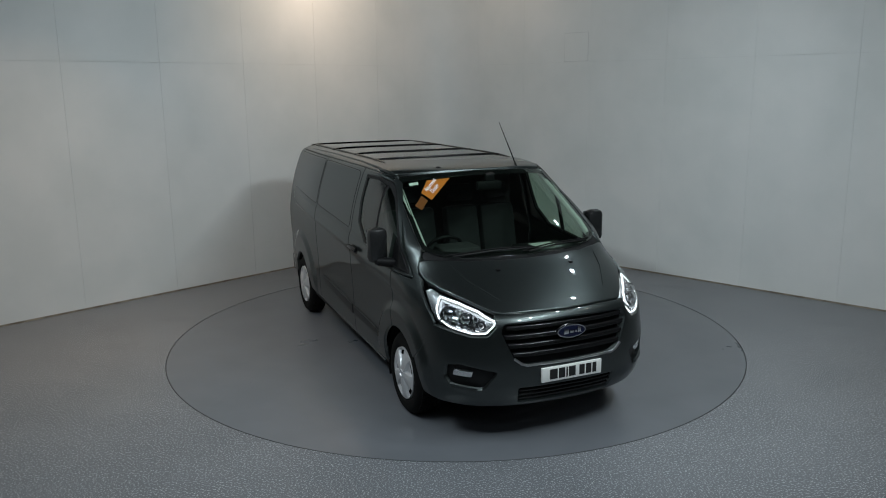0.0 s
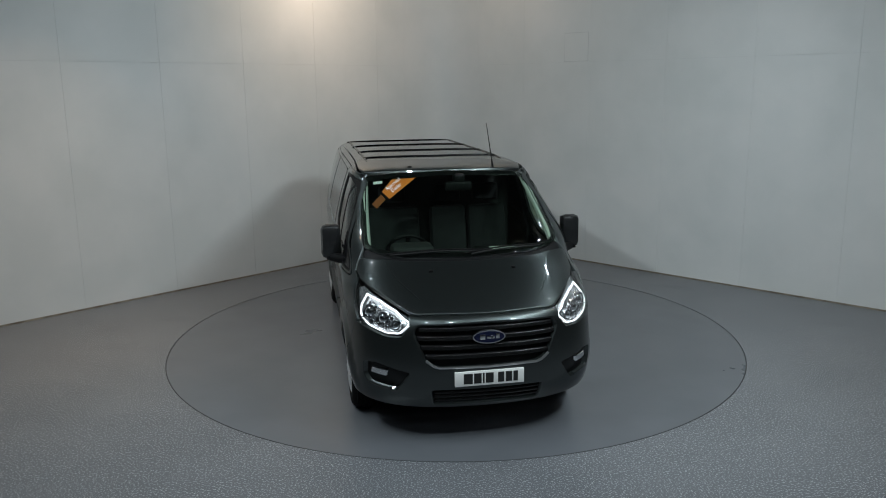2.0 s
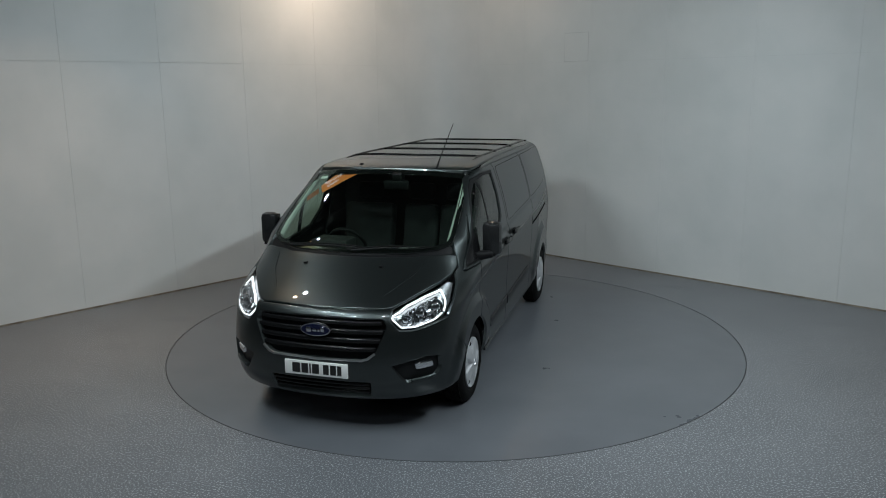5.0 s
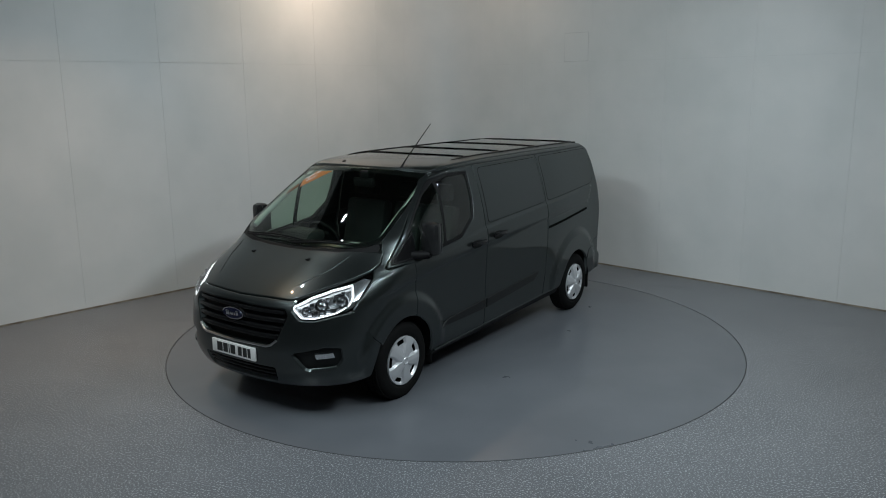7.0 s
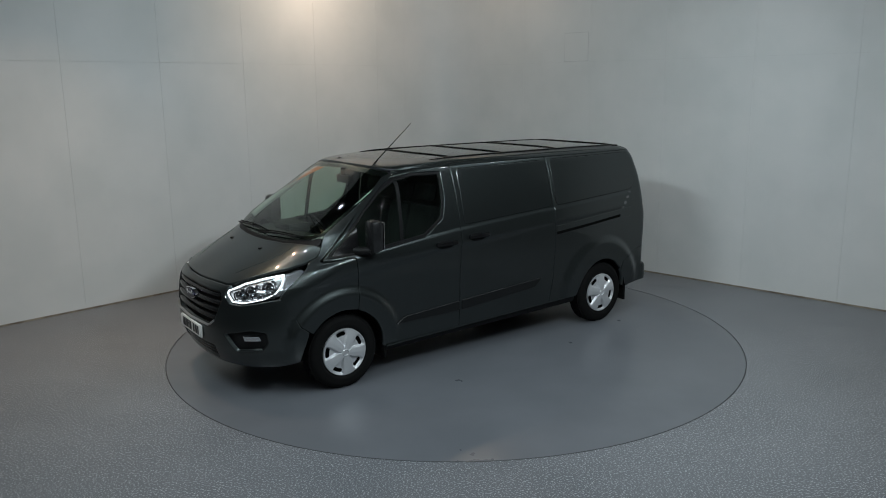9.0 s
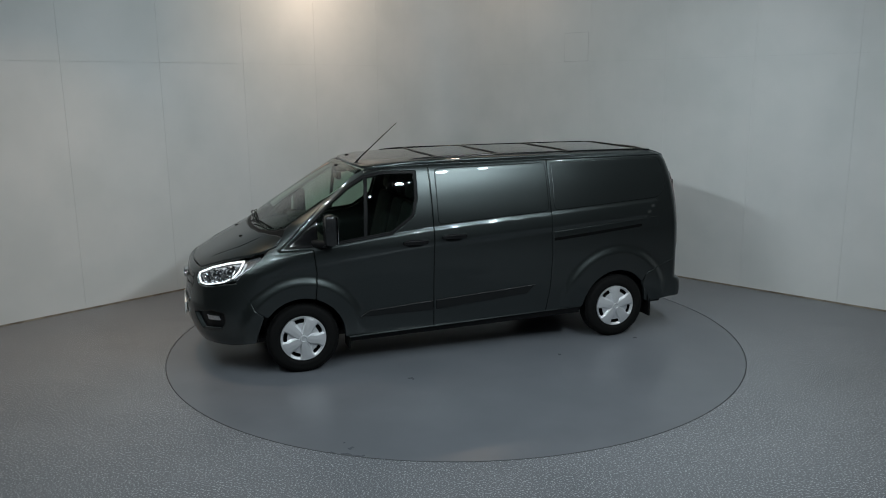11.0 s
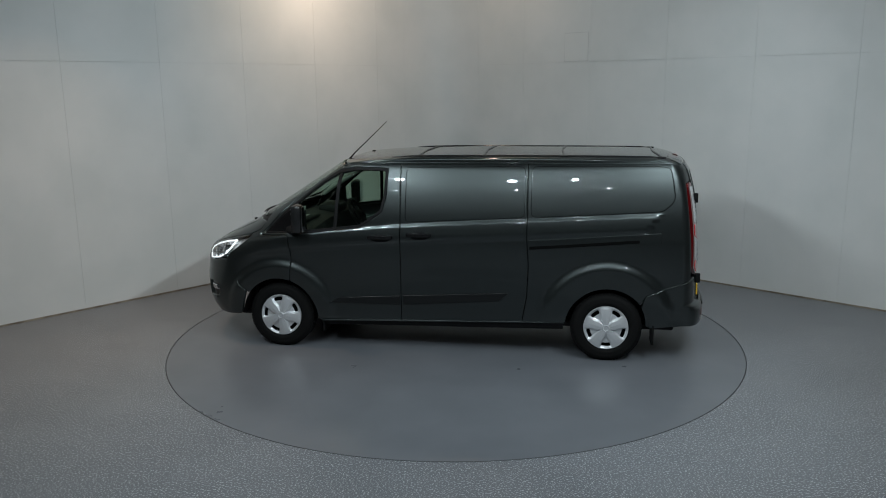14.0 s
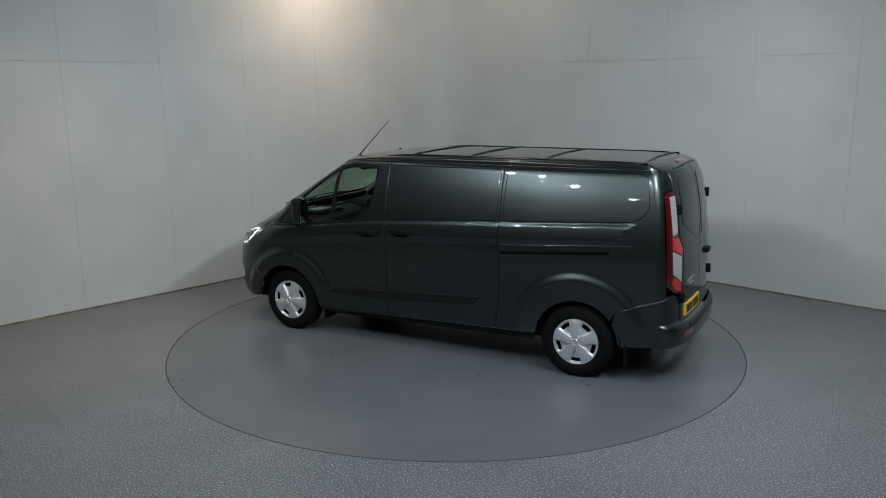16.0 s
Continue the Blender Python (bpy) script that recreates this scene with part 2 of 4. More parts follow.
    # added walls out of view: close the room and soak up stray light
    thing("unseen_wall_west", box(ew.x - 0.2, -10.7, 0, ew.x, ew.y + 0.1, CEIL), M["dark_wall"], "unseen dark side wall added to close the room and cut bounce light", "wall", "structure", smooth=False)
    thing("unseen_wall_east", box(ee.x, -10.7, 0, ee.x + 0.2, ee.y + 0.1, CEIL), M["dark_wall"], "unseen dark side wall added to close the room and cut bounce light", "wall", "structure", smooth=False)
    thing("unseen_wall_south", box(ew.x, -10.7, 0, ee.x, -10.5, CEIL), M["dark_wall"], "unseen dark wall behind the camera, added to close the room and cut bounce light", "wall", "structure", smooth=False)
    # rounded corner
    k = 0.85
    a, b = CORNER + ALONG_W * k, CORNER + ALONG_E * k
    pts = [a.lerp(CORNER, t).lerp(CORNER.lerp(b, t), t) for t in [i / 16 for i in range(17)]]
    back = [p + (p - Vector((-0.2, 3.5, 0))).normalized() * 0.2 for p in pts[::-1]]
    thing("wall_corner", prism([(v.x, v.y) for v in pts + back], CEIL), M["wall"], "smoothly rounded pale grey studio wall corner", "wall", "structure")
    disc = bmesh.new()
    lathe([(0, 0.0), (RING - 0.006, 0.0), (RING, -0.001), (RING, -0.05), (0, -0.05)], 160, disc, "z")
    table = thing("turntable", disc, M["disc"], "round blue-grey vinyl turntable disc flush with the floor", "turntable")
    part("edge_ring", lathe([(RING - 0.004, 0.0012), (RING - 0.001, 0.0006), (RING + 0.001, -0.002), (RING + 0.001, -0.045), (RING - 0.006, -0.045), (RING - 0.006, 0.0012)], 160, axis="z"), M["rim"], table, "thin dark edge ring")
    return table


turntable = build_room()

# ---------------------------------------------------------------- van body surface
OX, OY = 1.712, -0.2935


def pchip(pairs):
    """A monotone smooth curve through the pairs."""
    x = np.array([p[0] for p in pairs], float)
    y = np.array([p[1] for p in pairs], float)
    h, d = np.diff(x), np.diff(y) / np.diff(x)
    m = np.zeros(len(x))
    m[0], m[-1] = d[0], d[-1]
    for i in range(1, len(x) - 1):
        if d[i - 1] * d[i] > 0:
            w1, w2 = 2 * h[i] + h[i - 1], h[i] + 2 * h[i - 1]
            m[i] = (w1 + w2) / (w1 / d[i - 1] + w2 / d[i])

    def f(q):
        q = np.clip(np.asarray(q, float), x[0], x[-1])
        i = np.clip(np.searchsorted(x, q) - 1, 0, len(x) - 2)
        t = (q - x[i]) / h[i]
        return (y[i] * (1 + 2 * t) * (1 - t) ** 2 + m[i] * h[i] * t * (1 - t) ** 2 + y[i + 1] * t * t * (3 - 2 * t) + m[i + 1] * h[i] * t * t * (t - 1))
    return f


TOP = 1.978
# nose, tail, half width and corner depth of the van at each height
XF = pchip([(0.2, 0.86), (0.32, 0.95), (0.42, 1.0), (0.5, 1.02), (0.62, 1.03), (0.8, 1.02), (0.92, 1.0), (0.985, 0.965), (1.03, 0.90), (1.1, 0.775), (1.2, 0.575), (1.27, 0.43), (1.3, 0.375),
            (1.42, 0.195), (1.55, -0.01), (1.7, -0.245), (1.8, -0.40), (1.88, -0.525), (1.91, -0.585), (1.93, -0.68), (1.943, -0.83), (1.955, -1.05), (1.965, -1.35), (1.972, -1.8), (TOP, -2.5)])
XR = pchip([(0.2, -4.2), (0.36, -4.27), (0.45, -4.275), (0.52, -4.27), (0.555, -4.25), (0.585, -4.205), (0.68, -4.20), (1.0, -4.193), (1.3, -4.175), (1.6, -4.14), (1.8, -4.095), (1.896, -4.05), (1.936, -3.98), (1.96, -3.85), (1.972, -3.3), (TOP, -2.6)])
WZ = pchip([(0.2, 0.88), (0.3, 0.935), (0.36, 0.95), (0.5, 0.958), (0.8, 0.968), (1.0, 0.98), (1.15, 0.984), (1.28, 0.972), (1.4, 0.955), (1.6, 0.91), (1.8, 0.848), (1.88, 0.815), (1.92, 0.775), (1.952, 0.70), (1.968, 0.58), (1.975, 0.34), (TOP, 0.0)])
LF = pchip([(0.2, 0.6), (0.6, 0.62), (1.0, 0.74), (1.2, 0.72), (1.3, 0.57), (1.42, 0.44), (1.9, 0.41), (1.97, 0.5)])
MF = pchip([(0.2, 2.6), (0.6, 2.7), (1.0, 2.8), (1.25, 2.9), (1.42, 3.2), (1.9, 3.2), (2.0, 3.0)])
NF, LR, MR = 2.2, 0.20, 2.4


def step01(t):
    t = np.clip(t, 0, 1)
    return t * t * (3 - 2 * t)


def flare(x, z):
    out = 0
    for wx, r1 in ((0.0, 0.62), (-3.3, 0.675)):
        r = np.hypot(x - wx, z - 0.335)
        out = out + 0.034 * step01((r1 - r) / 0.10) * step01((z - 0.25) / 0.35)
    return out


# shoulder line under the windows, and its relief by the distance below that line
BELT = pchip([(-4.2, 1.46), (-3.76, 1.437), (-2.5, 1.372), (-1.28, 1.300), (-0.85, 1.262), (-0.25, 1.195), (0.1, 1.150), (0.4, 1.105)])
SHOULDER = pchip([(-0.3, 0.0), (-0.022, 0.0), (0.0, 0.009), (0.012, 0.013), (0.11, 0.017), (0.135, 0.014), (0.165, 0.004), (0.2, 0.0), (0.6, 0.0)])


def ysd(x, z):
    """Half width of the van at x along it and height z."""
    x, z = np.asarray(x, float), np.asarray(z, float)
    tf = np.clip((XF(z) - x) / LF(z), 0, 1)
    tr = np.clip((x - XR(z)) / LR, 0, 1)
    y = WZ(z) * (1 - (1 - tf) ** NF) ** (1 / MF(z)) * (1 - (1 - tr) ** NF) ** (1 / MR)
    y = y + flare(x, z) * step01(tf * 1.5) * step01(tr * 2)
    y = y * (1 - 0.06 * step01((-2.7 - x) / 1.5))
    on = step01((x + 3.67 + (z - 1.31) * 0.75) / 0.03 + 0.5) * step01((0.40 - x) / 0.25)
    y = y + on * SHOULDER(BELT(x) - z)
    return y


def s_side(u, v):
    return np.stack([u, ysd(u, v), v], -1)


def s_front(u, v):
    q = np.clip(np.abs(u) / WZ(v), 0, 0.9999) ** MF(v)
    return np.stack([XF(v) - LF(v) * (1 - (1 - q) ** (1 / NF)), u, v], -1)


def s_rear(u, v):
    q = np.clip(np.abs(u) / WZ(v), 0, 0.9999) ** MR
    return np.stack([XR(v) + LR * (1 - (1 - q) ** (1 / NF)), u, v], -1)


def s_roof(u, v):
    lo, hi = np.full(np.shape(u), 0.96), np.full(np.shape(u), TOP)
    for _ in range(36):
        mid = (lo + hi) / 2
        ins = (XF(mid) > u) & (ysd(np.minimum(u, XF(mid)), mid) > np.abs(v))
        lo, hi = np.where(ins, mid, lo), np.where(ins, hi, mid)
    return np.stack([u, v, lo], -1)


def s_wrap(cx):
    """Chart round an upright axis at (cx, 0): u is the angle, v the height."""
    def f(u, v):
        c, s = np.cos(u), np.sin(u)
        lo, hi = np.full(np.shape(u), 0.05), np.full(np.shape(u), 3.0)
        for _ in range(36):
            mid = (lo + hi) / 2
            x, y = cx + mid * c, mid * s
            ins = (XF(v) > x) & (XR(v) < x) & (ysd(x, v) > np.abs(y))
            lo, hi = np.where(ins, mid, lo), np.where(ins, hi, mid)
        return np.stack([cx + lo * c, lo * s, v], -1)
    return f


# END SURFACE
S_NOSE, S_TAIL, S_PILLAR = s_wrap(-0.2), s_wrap(-3.3), s_wrap(-1.3)


def around(cx, pts):
    """(x, y, z) points as (angle, height) of a wrap chart."""
    return [(math.atan2(y, x - cx), z) for x, y, z in pts]


def fillet(pts, r):
    out, n = [], len(pts)
    for i in range(n):
        p, a, b = (Vector(pts[k % n]) for k in (i, i - 1, i + 1))
        la, lb = (a - p).length, (b - p).length
        if r <= 0 or (a - p).angle(b - p, 0) > 2.9:
            out.append(p)
            continue
        ka, kb = min(r, la * 0.45), min(r, lb * 0.45)
        A, B = p + (a - p) / la * ka, p + (b - p) / lb * kb
        for t in (0, 0.25, 0.5, 0.75, 1):
            out.append(A.lerp(p, t).lerp(p.lerp(B, t), t))
    return out


def resample(pts, step):
    out = []
    for i, p in enumerate(pts):
        q = pts[(i + 1) % len(pts)]
        k = max(1, math.ceil((q - p).length / step))
        out += [p.lerp(q, j / k) for j in range(k)]
    return out


def offset(pts, d):
    """Moves a closed polyline (counter-clockwise) inwards by d; also gives the outward directions."""
    n, out, way = len(pts), [], []
    for i, p in enumerate(pts):
        e1, e2 = (p - pts[i - 1]), (pts[(i + 1) % n] - p)
        e1 = e1.normalized() if e1.length > 1e-9 else e2.normalized()
        e2 = e2.normalized() if e2.length > 1e-9 else e1
        n1, n2 = Vector((e1.y, -e1.x)), Vector((e2.y, -e2.x))
        m = n1 + n2
        m = m / max(m.dot(n1), 0.5) if m.length > 1e-6 else n1
        out.append(p - m * d)
        way.append(m.normalized())
    return out, way


def area(pts):
    return sum(p.x * q.y - q.x * p.y for p, q in zip(pts, pts[1:] + pts[:1])) / 2


def patch(name, chart, outline, material, parent, label="", holes=(), step=0.05, lift=0.0, lip=0.025, edge=0.005, side=1, round_=0.02, hole_round=0.03, scale=1.0, fine=None):
    """A sheet-metal or glass piece that follows the body, with rolled edges and a lip; scale: metres to a unit of u."""
    loops = []
    for k, pts in enumerate([outline, *holes]):
        P = fillet([Vector((u * scale, v)) for u, v in pts], hole_round if k else round_)
        P = resample(P, step)
        if (area(P) > 0) != (k == 0):
            P = P[::-1]
        loops.append(P)
    bm = bmesh.new()
    tu, tv = bm.verts.layers.float.new("tu"), bm.verts.layers.float.new("tv")
    inner = []
    for P in loops:
        rings = []
        for d, depth, tilt in ((0, -lip, 1.5), (0, -edge, 1.5), (edge * 0.5, -edge * 0.28, 0.6), (edge * 1.3, 0, 0)):
            Q, way = offset(P, d)
            ring = []
            for q, w in zip(Q, way):
                v = bm.verts.new((q.x, q.y, depth))
                v[tu], v[tv] = w.x * tilt, w.y * tilt
                ring.append(v)
            rings.append(ring)
        for a, b in zip(rings, rings[1:]):
            for i in range(len(P)):
                j = (i + 1) % len(P)
                bm.faces.new((a[i], a[j], b[j], b[i]))
        inner.append(rings[-1])
    flat = [v for r in inner for v in r]
    for tri in tessellate([[Vector((v.co.x, v.co.y, 0)) for v in r] for r in inner]):
        f = [flat[i] for i in tri]
        a, b, c = (v.co for v in f)
        if (b.x - a.x) * (c.y - a.y) - (b.y - a.y) * (c.x - a.x) < 0:
            f = f[::-1]
        if abs((b.x - a.x) * (c.y - a.y) - (b.y - a.y) * (c.x - a.x)) > 1e-10:
            bm.faces.new(f) if not bm.faces.get(f) else None
    for ax in (0, 1):
        lo, hi = min(v.co[ax] for v in bm.verts), max(v.co[ax] for v in bm.verts)
        k = math.ceil((hi - lo) / (fine if fine and ax else step))
        no = (1, 0, 0) if ax == 0 else (0, 1, 0)
        todo = [(bm.faces[:], 1, k)]
        while todo:
            faces, i0, i1 = todo.pop()
            if i0 >= i1 or not faces:
                continue
            i = (i0 + i1) // 2
            c = lo + (hi - lo) * i / k
            es, vs = {e for f in faces for e in f.edges}, {v for f in faces for v in f.verts}
            r = bmesh.ops.bisect_plane(bm, geom=faces + list(es) + list(vs), dist=2e-5, plane_co=(c * (1 - ax), c * ax, 0), plane_no=no)
            got = [f for f in r["geom"] if isinstance(f, bmesh.types.BMFace)]
            todo.append(([f for f in got if f.calc_center_median()[ax] < c], i0, i))
            todo.append(([f for f in got if f.calc_center_median()[ax] >= c], i + 1, i1))
    bm.verts.ensure_lookup_table()
    uvd = np.array([v.co[:] for v in bm.verts])
    tilt = np.array([(v[tu], v[tv]) for v in bm.verts])
    u, v = uvd[:, 0] / scale, uvd[:, 1]
    e = 0.003
    du, dv = chart(u + e / scale, v) - chart(u - e / scale, v), chart(u, v + e) - chart(u, v - e)
    du /= np.linalg.norm(du, axis=1)[:, None] + 1e-12
    dv /= np.linalg.norm(dv, axis=1)[:, None] + 1e-12
    nn = np.cross(du, dv)
    nn /= np.linalg.norm(nn, axis=1)[:, None] + 1e-12
    P = chart(u, v)
    mid = np.array([-1.6, 0, 1.0])
    flip = np.sum(nn * (P - mid) * np.array([0.4, 1, 1])) < 0
    if flip:
        nn = -nn
    P = P + nn * (lift + uvd[:, 2])[:, None]
    cn = nn + du * tilt[:, :1] + dv * tilt[:, 1:]
    if side < 0:
        P, cn = P * np.array([1, -1, 1]), cn * np.array([1, -1, 1])
    for w, p in zip(bm.verts, P):
        w.co = (p[0] + OX, p[1] + OY, p[2])
    if flip != (side < 0):
        bmesh.ops.reverse_faces(bm, faces=bm.faces)
    me = bpy.data.meshes.new(name)
    bm.to_mesh(me)
    bm.free()
    me.materials.append(material)
    for p in me.polygons:
        p.use_smooth = True
    cn /= np.linalg.norm(cn, axis=1)[:, None] + 1e-12
    me.normals_split_custom_set_from_vertices([tuple(q) for q in cn])
    ob = new(name, me)
    ob.parent = parent
    return tagged(ob, label)


def vpart(name, bm, material, parent, label="", side=1, smooth=True):
    """A part given in the van's own space (x from the front axle, y from the middle)."""
    for v in bm.verts:
        v.co = Vector((v.co.x + OX, v.co.y * side + OY, v.co.z))
    return part(name, bm, material, parent, label, smooth)


def arch(cx, r, a0, a1, n=14):
    return [(cx + r * math.cos(radians(a0 + (a1 - a0) * i / n)), 0.335 + r * math.sin(radians(a0 + (a1 - a0) * i / n))) for i in range(n + 1)]


def mirrored(pts):
    return [(-u, v) for u, v in pts]


GLASS_FRONT = [(0.1, 1.215), (-0.30, 1.24), (-0.87, 1.305), (-1.075, 1.445), (-1.115, 1.60), (-1.125, 1.83), (-0.82, 1.838), (-0.64, 1.805), (-0.48, 1.715), (-0.29, 1.57), (-0.08, 1.38)]


def grown(pts, d):
    P = [Vector(p) for p in pts]
    P = P if area(P) > 0 else P[::-1]
    return [tuple(p) for p in offset(P, -d)[0]]


BONNET = [(0.928, 0.0), (0.918, 0.2), (0.895, 0.38), (0.872, 0.50), (0.84, 0.555), (0.745, 0.632), (0.59, 0.735), (0.45, 0.818), (0.32, 0.868), (0.20, 0.885)]


def bonnet_edge(i0, i1, out, down=0.0, n=3):
    """Points on the body just outside the bonnet's edge, from corner i0 to corner i1."""
    pts = []
    for i in range(i0, i1):
        (xa, ya), (xb, yb) = BONNET[i], BONNET[i + 1]
        pts += [(xa + (xb - xa) * k / n, ya + (yb - ya) * k / n) for k in range(n)]
    pts.append(BONNET[i1])
    a = np.array(pts)
    w = np.minimum(np.array([i for i in np.linspace(i0, i1, len(pts))]) / 4.0, 1)
    P = s_roof(a[:, 0] + out * (1 - 0.6 * w), a[:, 1] + out * w)
    return [(x, y, z - down) for x, y, z in P]


def build_side(van, s):
    near = s > 0
    crest = [(x, z) for x, y, z in bonnet_edge(8, 9, 0.006)]
    # front wing
    patch("front_wing", s_side, [(-0.118, 1.188), (0.06, 1.178), (0.19, 1.172)] + crest[::-1][:-1] + [(0.325, 1.135), (0.43, 1.055), (0.53, 0.985), (0.585, 0.915), (0.50, 0.80), (0.43, 0.66)] + arch(0, 0.40, 37, 108)
          + [(-0.145, 0.95)], M["paint"], van, "", step=0.035, fine=0.016, side=s)
    door = patch("front_door", s_side, [(-0.126, 1.188), (-0.152, 0.95), (-0.137, 0.735)][:2] + arch(0, 0.40, 109, 183, 12) + [(-0.425, 0.305), (-1.275, 0.328), (-1.283, 1.3), (-1.275, 1.902), (-0.85, 1.894), (-0.70, 1.872), (-0.58, 1.815), (-0.36, 1.65), (-0.12, 1.455), (0.02, 1.32), (0.175, 1.19), (0.15, 1.183), (0.0, 1.185)],
                 M["paint"], van, "dark grey front door with tinted window", holes=[grown(GLASS_FRONT, 0.028)], step=0.04, fine=0.016, side=s, hole_round=0.02)
    patch("window_seal", s_side, grown(GLASS_FRONT, 0.026), M["black"], door, "black rubber window seal", holes=[GLASS_FRONT], step=0.04, lift=-0.003, side=s, edge=0.003, hole_round=0.02)
    patch("side_window", s_side, grown(GLASS_FRONT, 0.004), M["glass"], door, "dark tinted door glass", step=0.06, lift=-0.012, lip=0.004, edge=0.001, side=s)
    patch("window_divider", s_side, [(-0.60, 1.255), (-0.635, 1.255), (-0.675, 1.83), (-0.64, 1.82)], M["black"], door, "", step=0.06, lift=-0.008, lip=0.02, edge=0.003, side=s, round_=0)
    patch("mirror_sail", s_side, [(0.11, 1.208), (-0.17, 1.225), (-0.17, 1.45), (-0.06, 1.365)], M["gloss"], door, "black mirror mounting panel", step=0.05, lift=-0.006, lip=0.01, side=s, round_=0.01)
    if near:
        slide = patch("sliding_door", s_side, [(-1.281, 0.328), (-2.485, 0.368), (-2.53, 0.62), (-2.545, 0.95), (-2.527, 1.2), (-2.527, 1.904), (-1.281, 1.902), (-1.289, 1.3)], M["paint"], van, "dark grey sliding side door with blank window panel", step=0.045, fine=0.016, side=s)
        quarter = [(-2.491, 0.368), (-2.536, 0.62), (-2.551, 0.95), (-2.533, 1.2), (-2.533, 1.904)]
    else:
        patch("side_panel", s_side, [(-1.281, 0.328), (-2.535, 0.368), (-2.535, 1.904), (-1.281, 1.902), (-1.289, 1.3)], M["paint"], van, "dark grey blank load-bay side panel", step=0.045, fine=0.016, side=s)
        slide = None
        quarter = [(-2.541, 0.368), (-2.541, 1.904)]
    q = quarter[::-1] + [(-2.7, 0.375)] + arch(-3.3, 0.395, 6, 143, 18) + [(-3.66, 0.665), (-3.75, 0.70), (-4.055, 0.805), (-4.075, 0.815), (-4.080, 0.93), (-4.062, 1.2), (-4.035, 1.45), (-4.006, 1.70), (-3.98, 1.904)]
    patch("rear_quarter", s_side, q, M["paint"], van, "", step=0.045, fine=0.016, side=s)
    for on, q in ((slide or van, [(-1.335, 1.338), (-1.335, 1.868), (-2.505, 1.880), (-2.505, 1.402)]), (van, [(-2.565, 1.405), (-2.565, 1.882), (-3.80, 1.884), (-3.865, 1.86), (-3.908, 1.575), (-3.80, 1.470)])):
        patch("panel_seam", s_side, grown(q, 0.001), M["slot"], on, "black line round a pressed panel", step=0.07, lift=0.0008, lip=0.002, edge=0.0005, side=s, round_=0.06)
        patch("blank_panel", s_side, q, M["paint"], on, "pressed blank window panel", step=0.06, lift=0.003, lip=0.004, edge=0.007, side=s, round_=0.055)
    patch("sill", s_side, [(-0.425, 0.30), (-2.89, 0.37), (-2.89, 0.29), (-0.425, 0.23)], M["black"], van, "black underbody sill", step=0.08, lift=-0.015, side=s, round_=0.01)
    patch("cant_rail", s_side, [(-0.72, 1.880), (-0.9, 1.899), (-1.3, 1.907), (-2.6, 1.910), (-3.955, 1.909), (-3.95, 1.930), (-2.6, 1.940), (-1.5, 1.934), (-1.0, 1.918)], M["paint"], van, "", step=0.05, side=s, edge=0.004, round_=0.005)
    # rub strips on the doors
    patch("rub_strip", s_side, [(-0.53, 0.498), (-0.64, 0.555), (-1.27, 0.595), (-1.27, 0.500)], M["strip"], door, "black plastic rubbing strip", step=0.05, lift=0.014, lip=0.016, side=s, round_=0.012)
    patch("rub_strip", s_side, [(-1.303, 0.502), (-1.303, 0.597), (-2.36, 0.66), (-2.27, 0.575)], M["strip"], slide or van, "black plastic rubbing strip", step=0.05, lift=0.014, lip=0.016, side=s, round_=0.012)
    # handles
    def handle(x, z, on):
        bowl = patch("handle_bowl", s_side, [(x - 0.10, z - 0.02), (x - 0.05, z - 0.045), (x + 0.05, z - 0.045), (x + 0.10, z - 0.02), (x + 0.10, z + 0.012), (x + 0.05, z + 0.032), (x - 0.05, z + 0.032), (x - 0.10, z + 0.012)], M["black"], on, "black recessed handle bowl", step=0.04, lift=0.003, lip=0.006, edge=0.003, side=s)
        y = float(ysd(x, z))
        vpart("door_handle", box(x - 0.125, y + 0.012, z - 0.014, x + 0.125, y + 0.04, z + 0.028, 0.012), M["gloss"], on, "black plastic pull handle", s)
    handle(-1.09, 1.185, door)
    if near:
        handle(-1.48, 1.215, slide)
        patch("rail_cover", s_side, [(-2.552, 1.094), (-2.552, 1.192), (-3.78, 1.274), (-3.787, 1.170)], M["paint"], van, "", step=0.05, fine=0.02, lift=0.004, lip=0.006, edge=0.004, side=s, round_=0.008)
        patch("slide_rail", s_side, [(-2.556, 1.100), (-2.556, 1.130), (-3.585, 1.206), (-3.585, 1.178)], M["slot"], van, "black sliding door rail slot", step=0.06, lift=0.0065, lip=0.004, edge=0.002, side=s, round_=0.004)
    xs = [-0.44 - 0.2046 * k for k in range(13)]
    vpart("sill_moulding", tube([(x, float(ysd(x, 0.34)) - 0.006, 0.304 + (-0.44 - x) * 0.0285) for x in xs], 0.010, 8), M["paint"], van, "dark grey painted lower edge of the body", s)
    # door mirror
    mir = vpart("door_mirror", box(-0.33, 0.975, 1.225, -0.21, 1.14, 1.515, 0.045), M["mirror_shell"], door, "black door mirror housing", s)
    vpart("mirror_glass", box(-0.337, 0.99, 1.245, -0.331, 1.125, 1.495, 0.003), M["chrome"], mir, "mirror glass", s)
    bm = tube([(-0.1, 0.90, 1.245), (-0.17, 0.98, 1.235), (-0.24, 1.06, 1.24)], [0.045, 0.04, 0.036], 10)
    vpart("mirror_arm", bm, M["black"], mir, "", s)
    vpart("side_indicator", box(-0.225, 1.0, 1.222, -0.2, 1.10, 1.24, 0.006), M["gloss"], mir, "dark indicator lens", s)
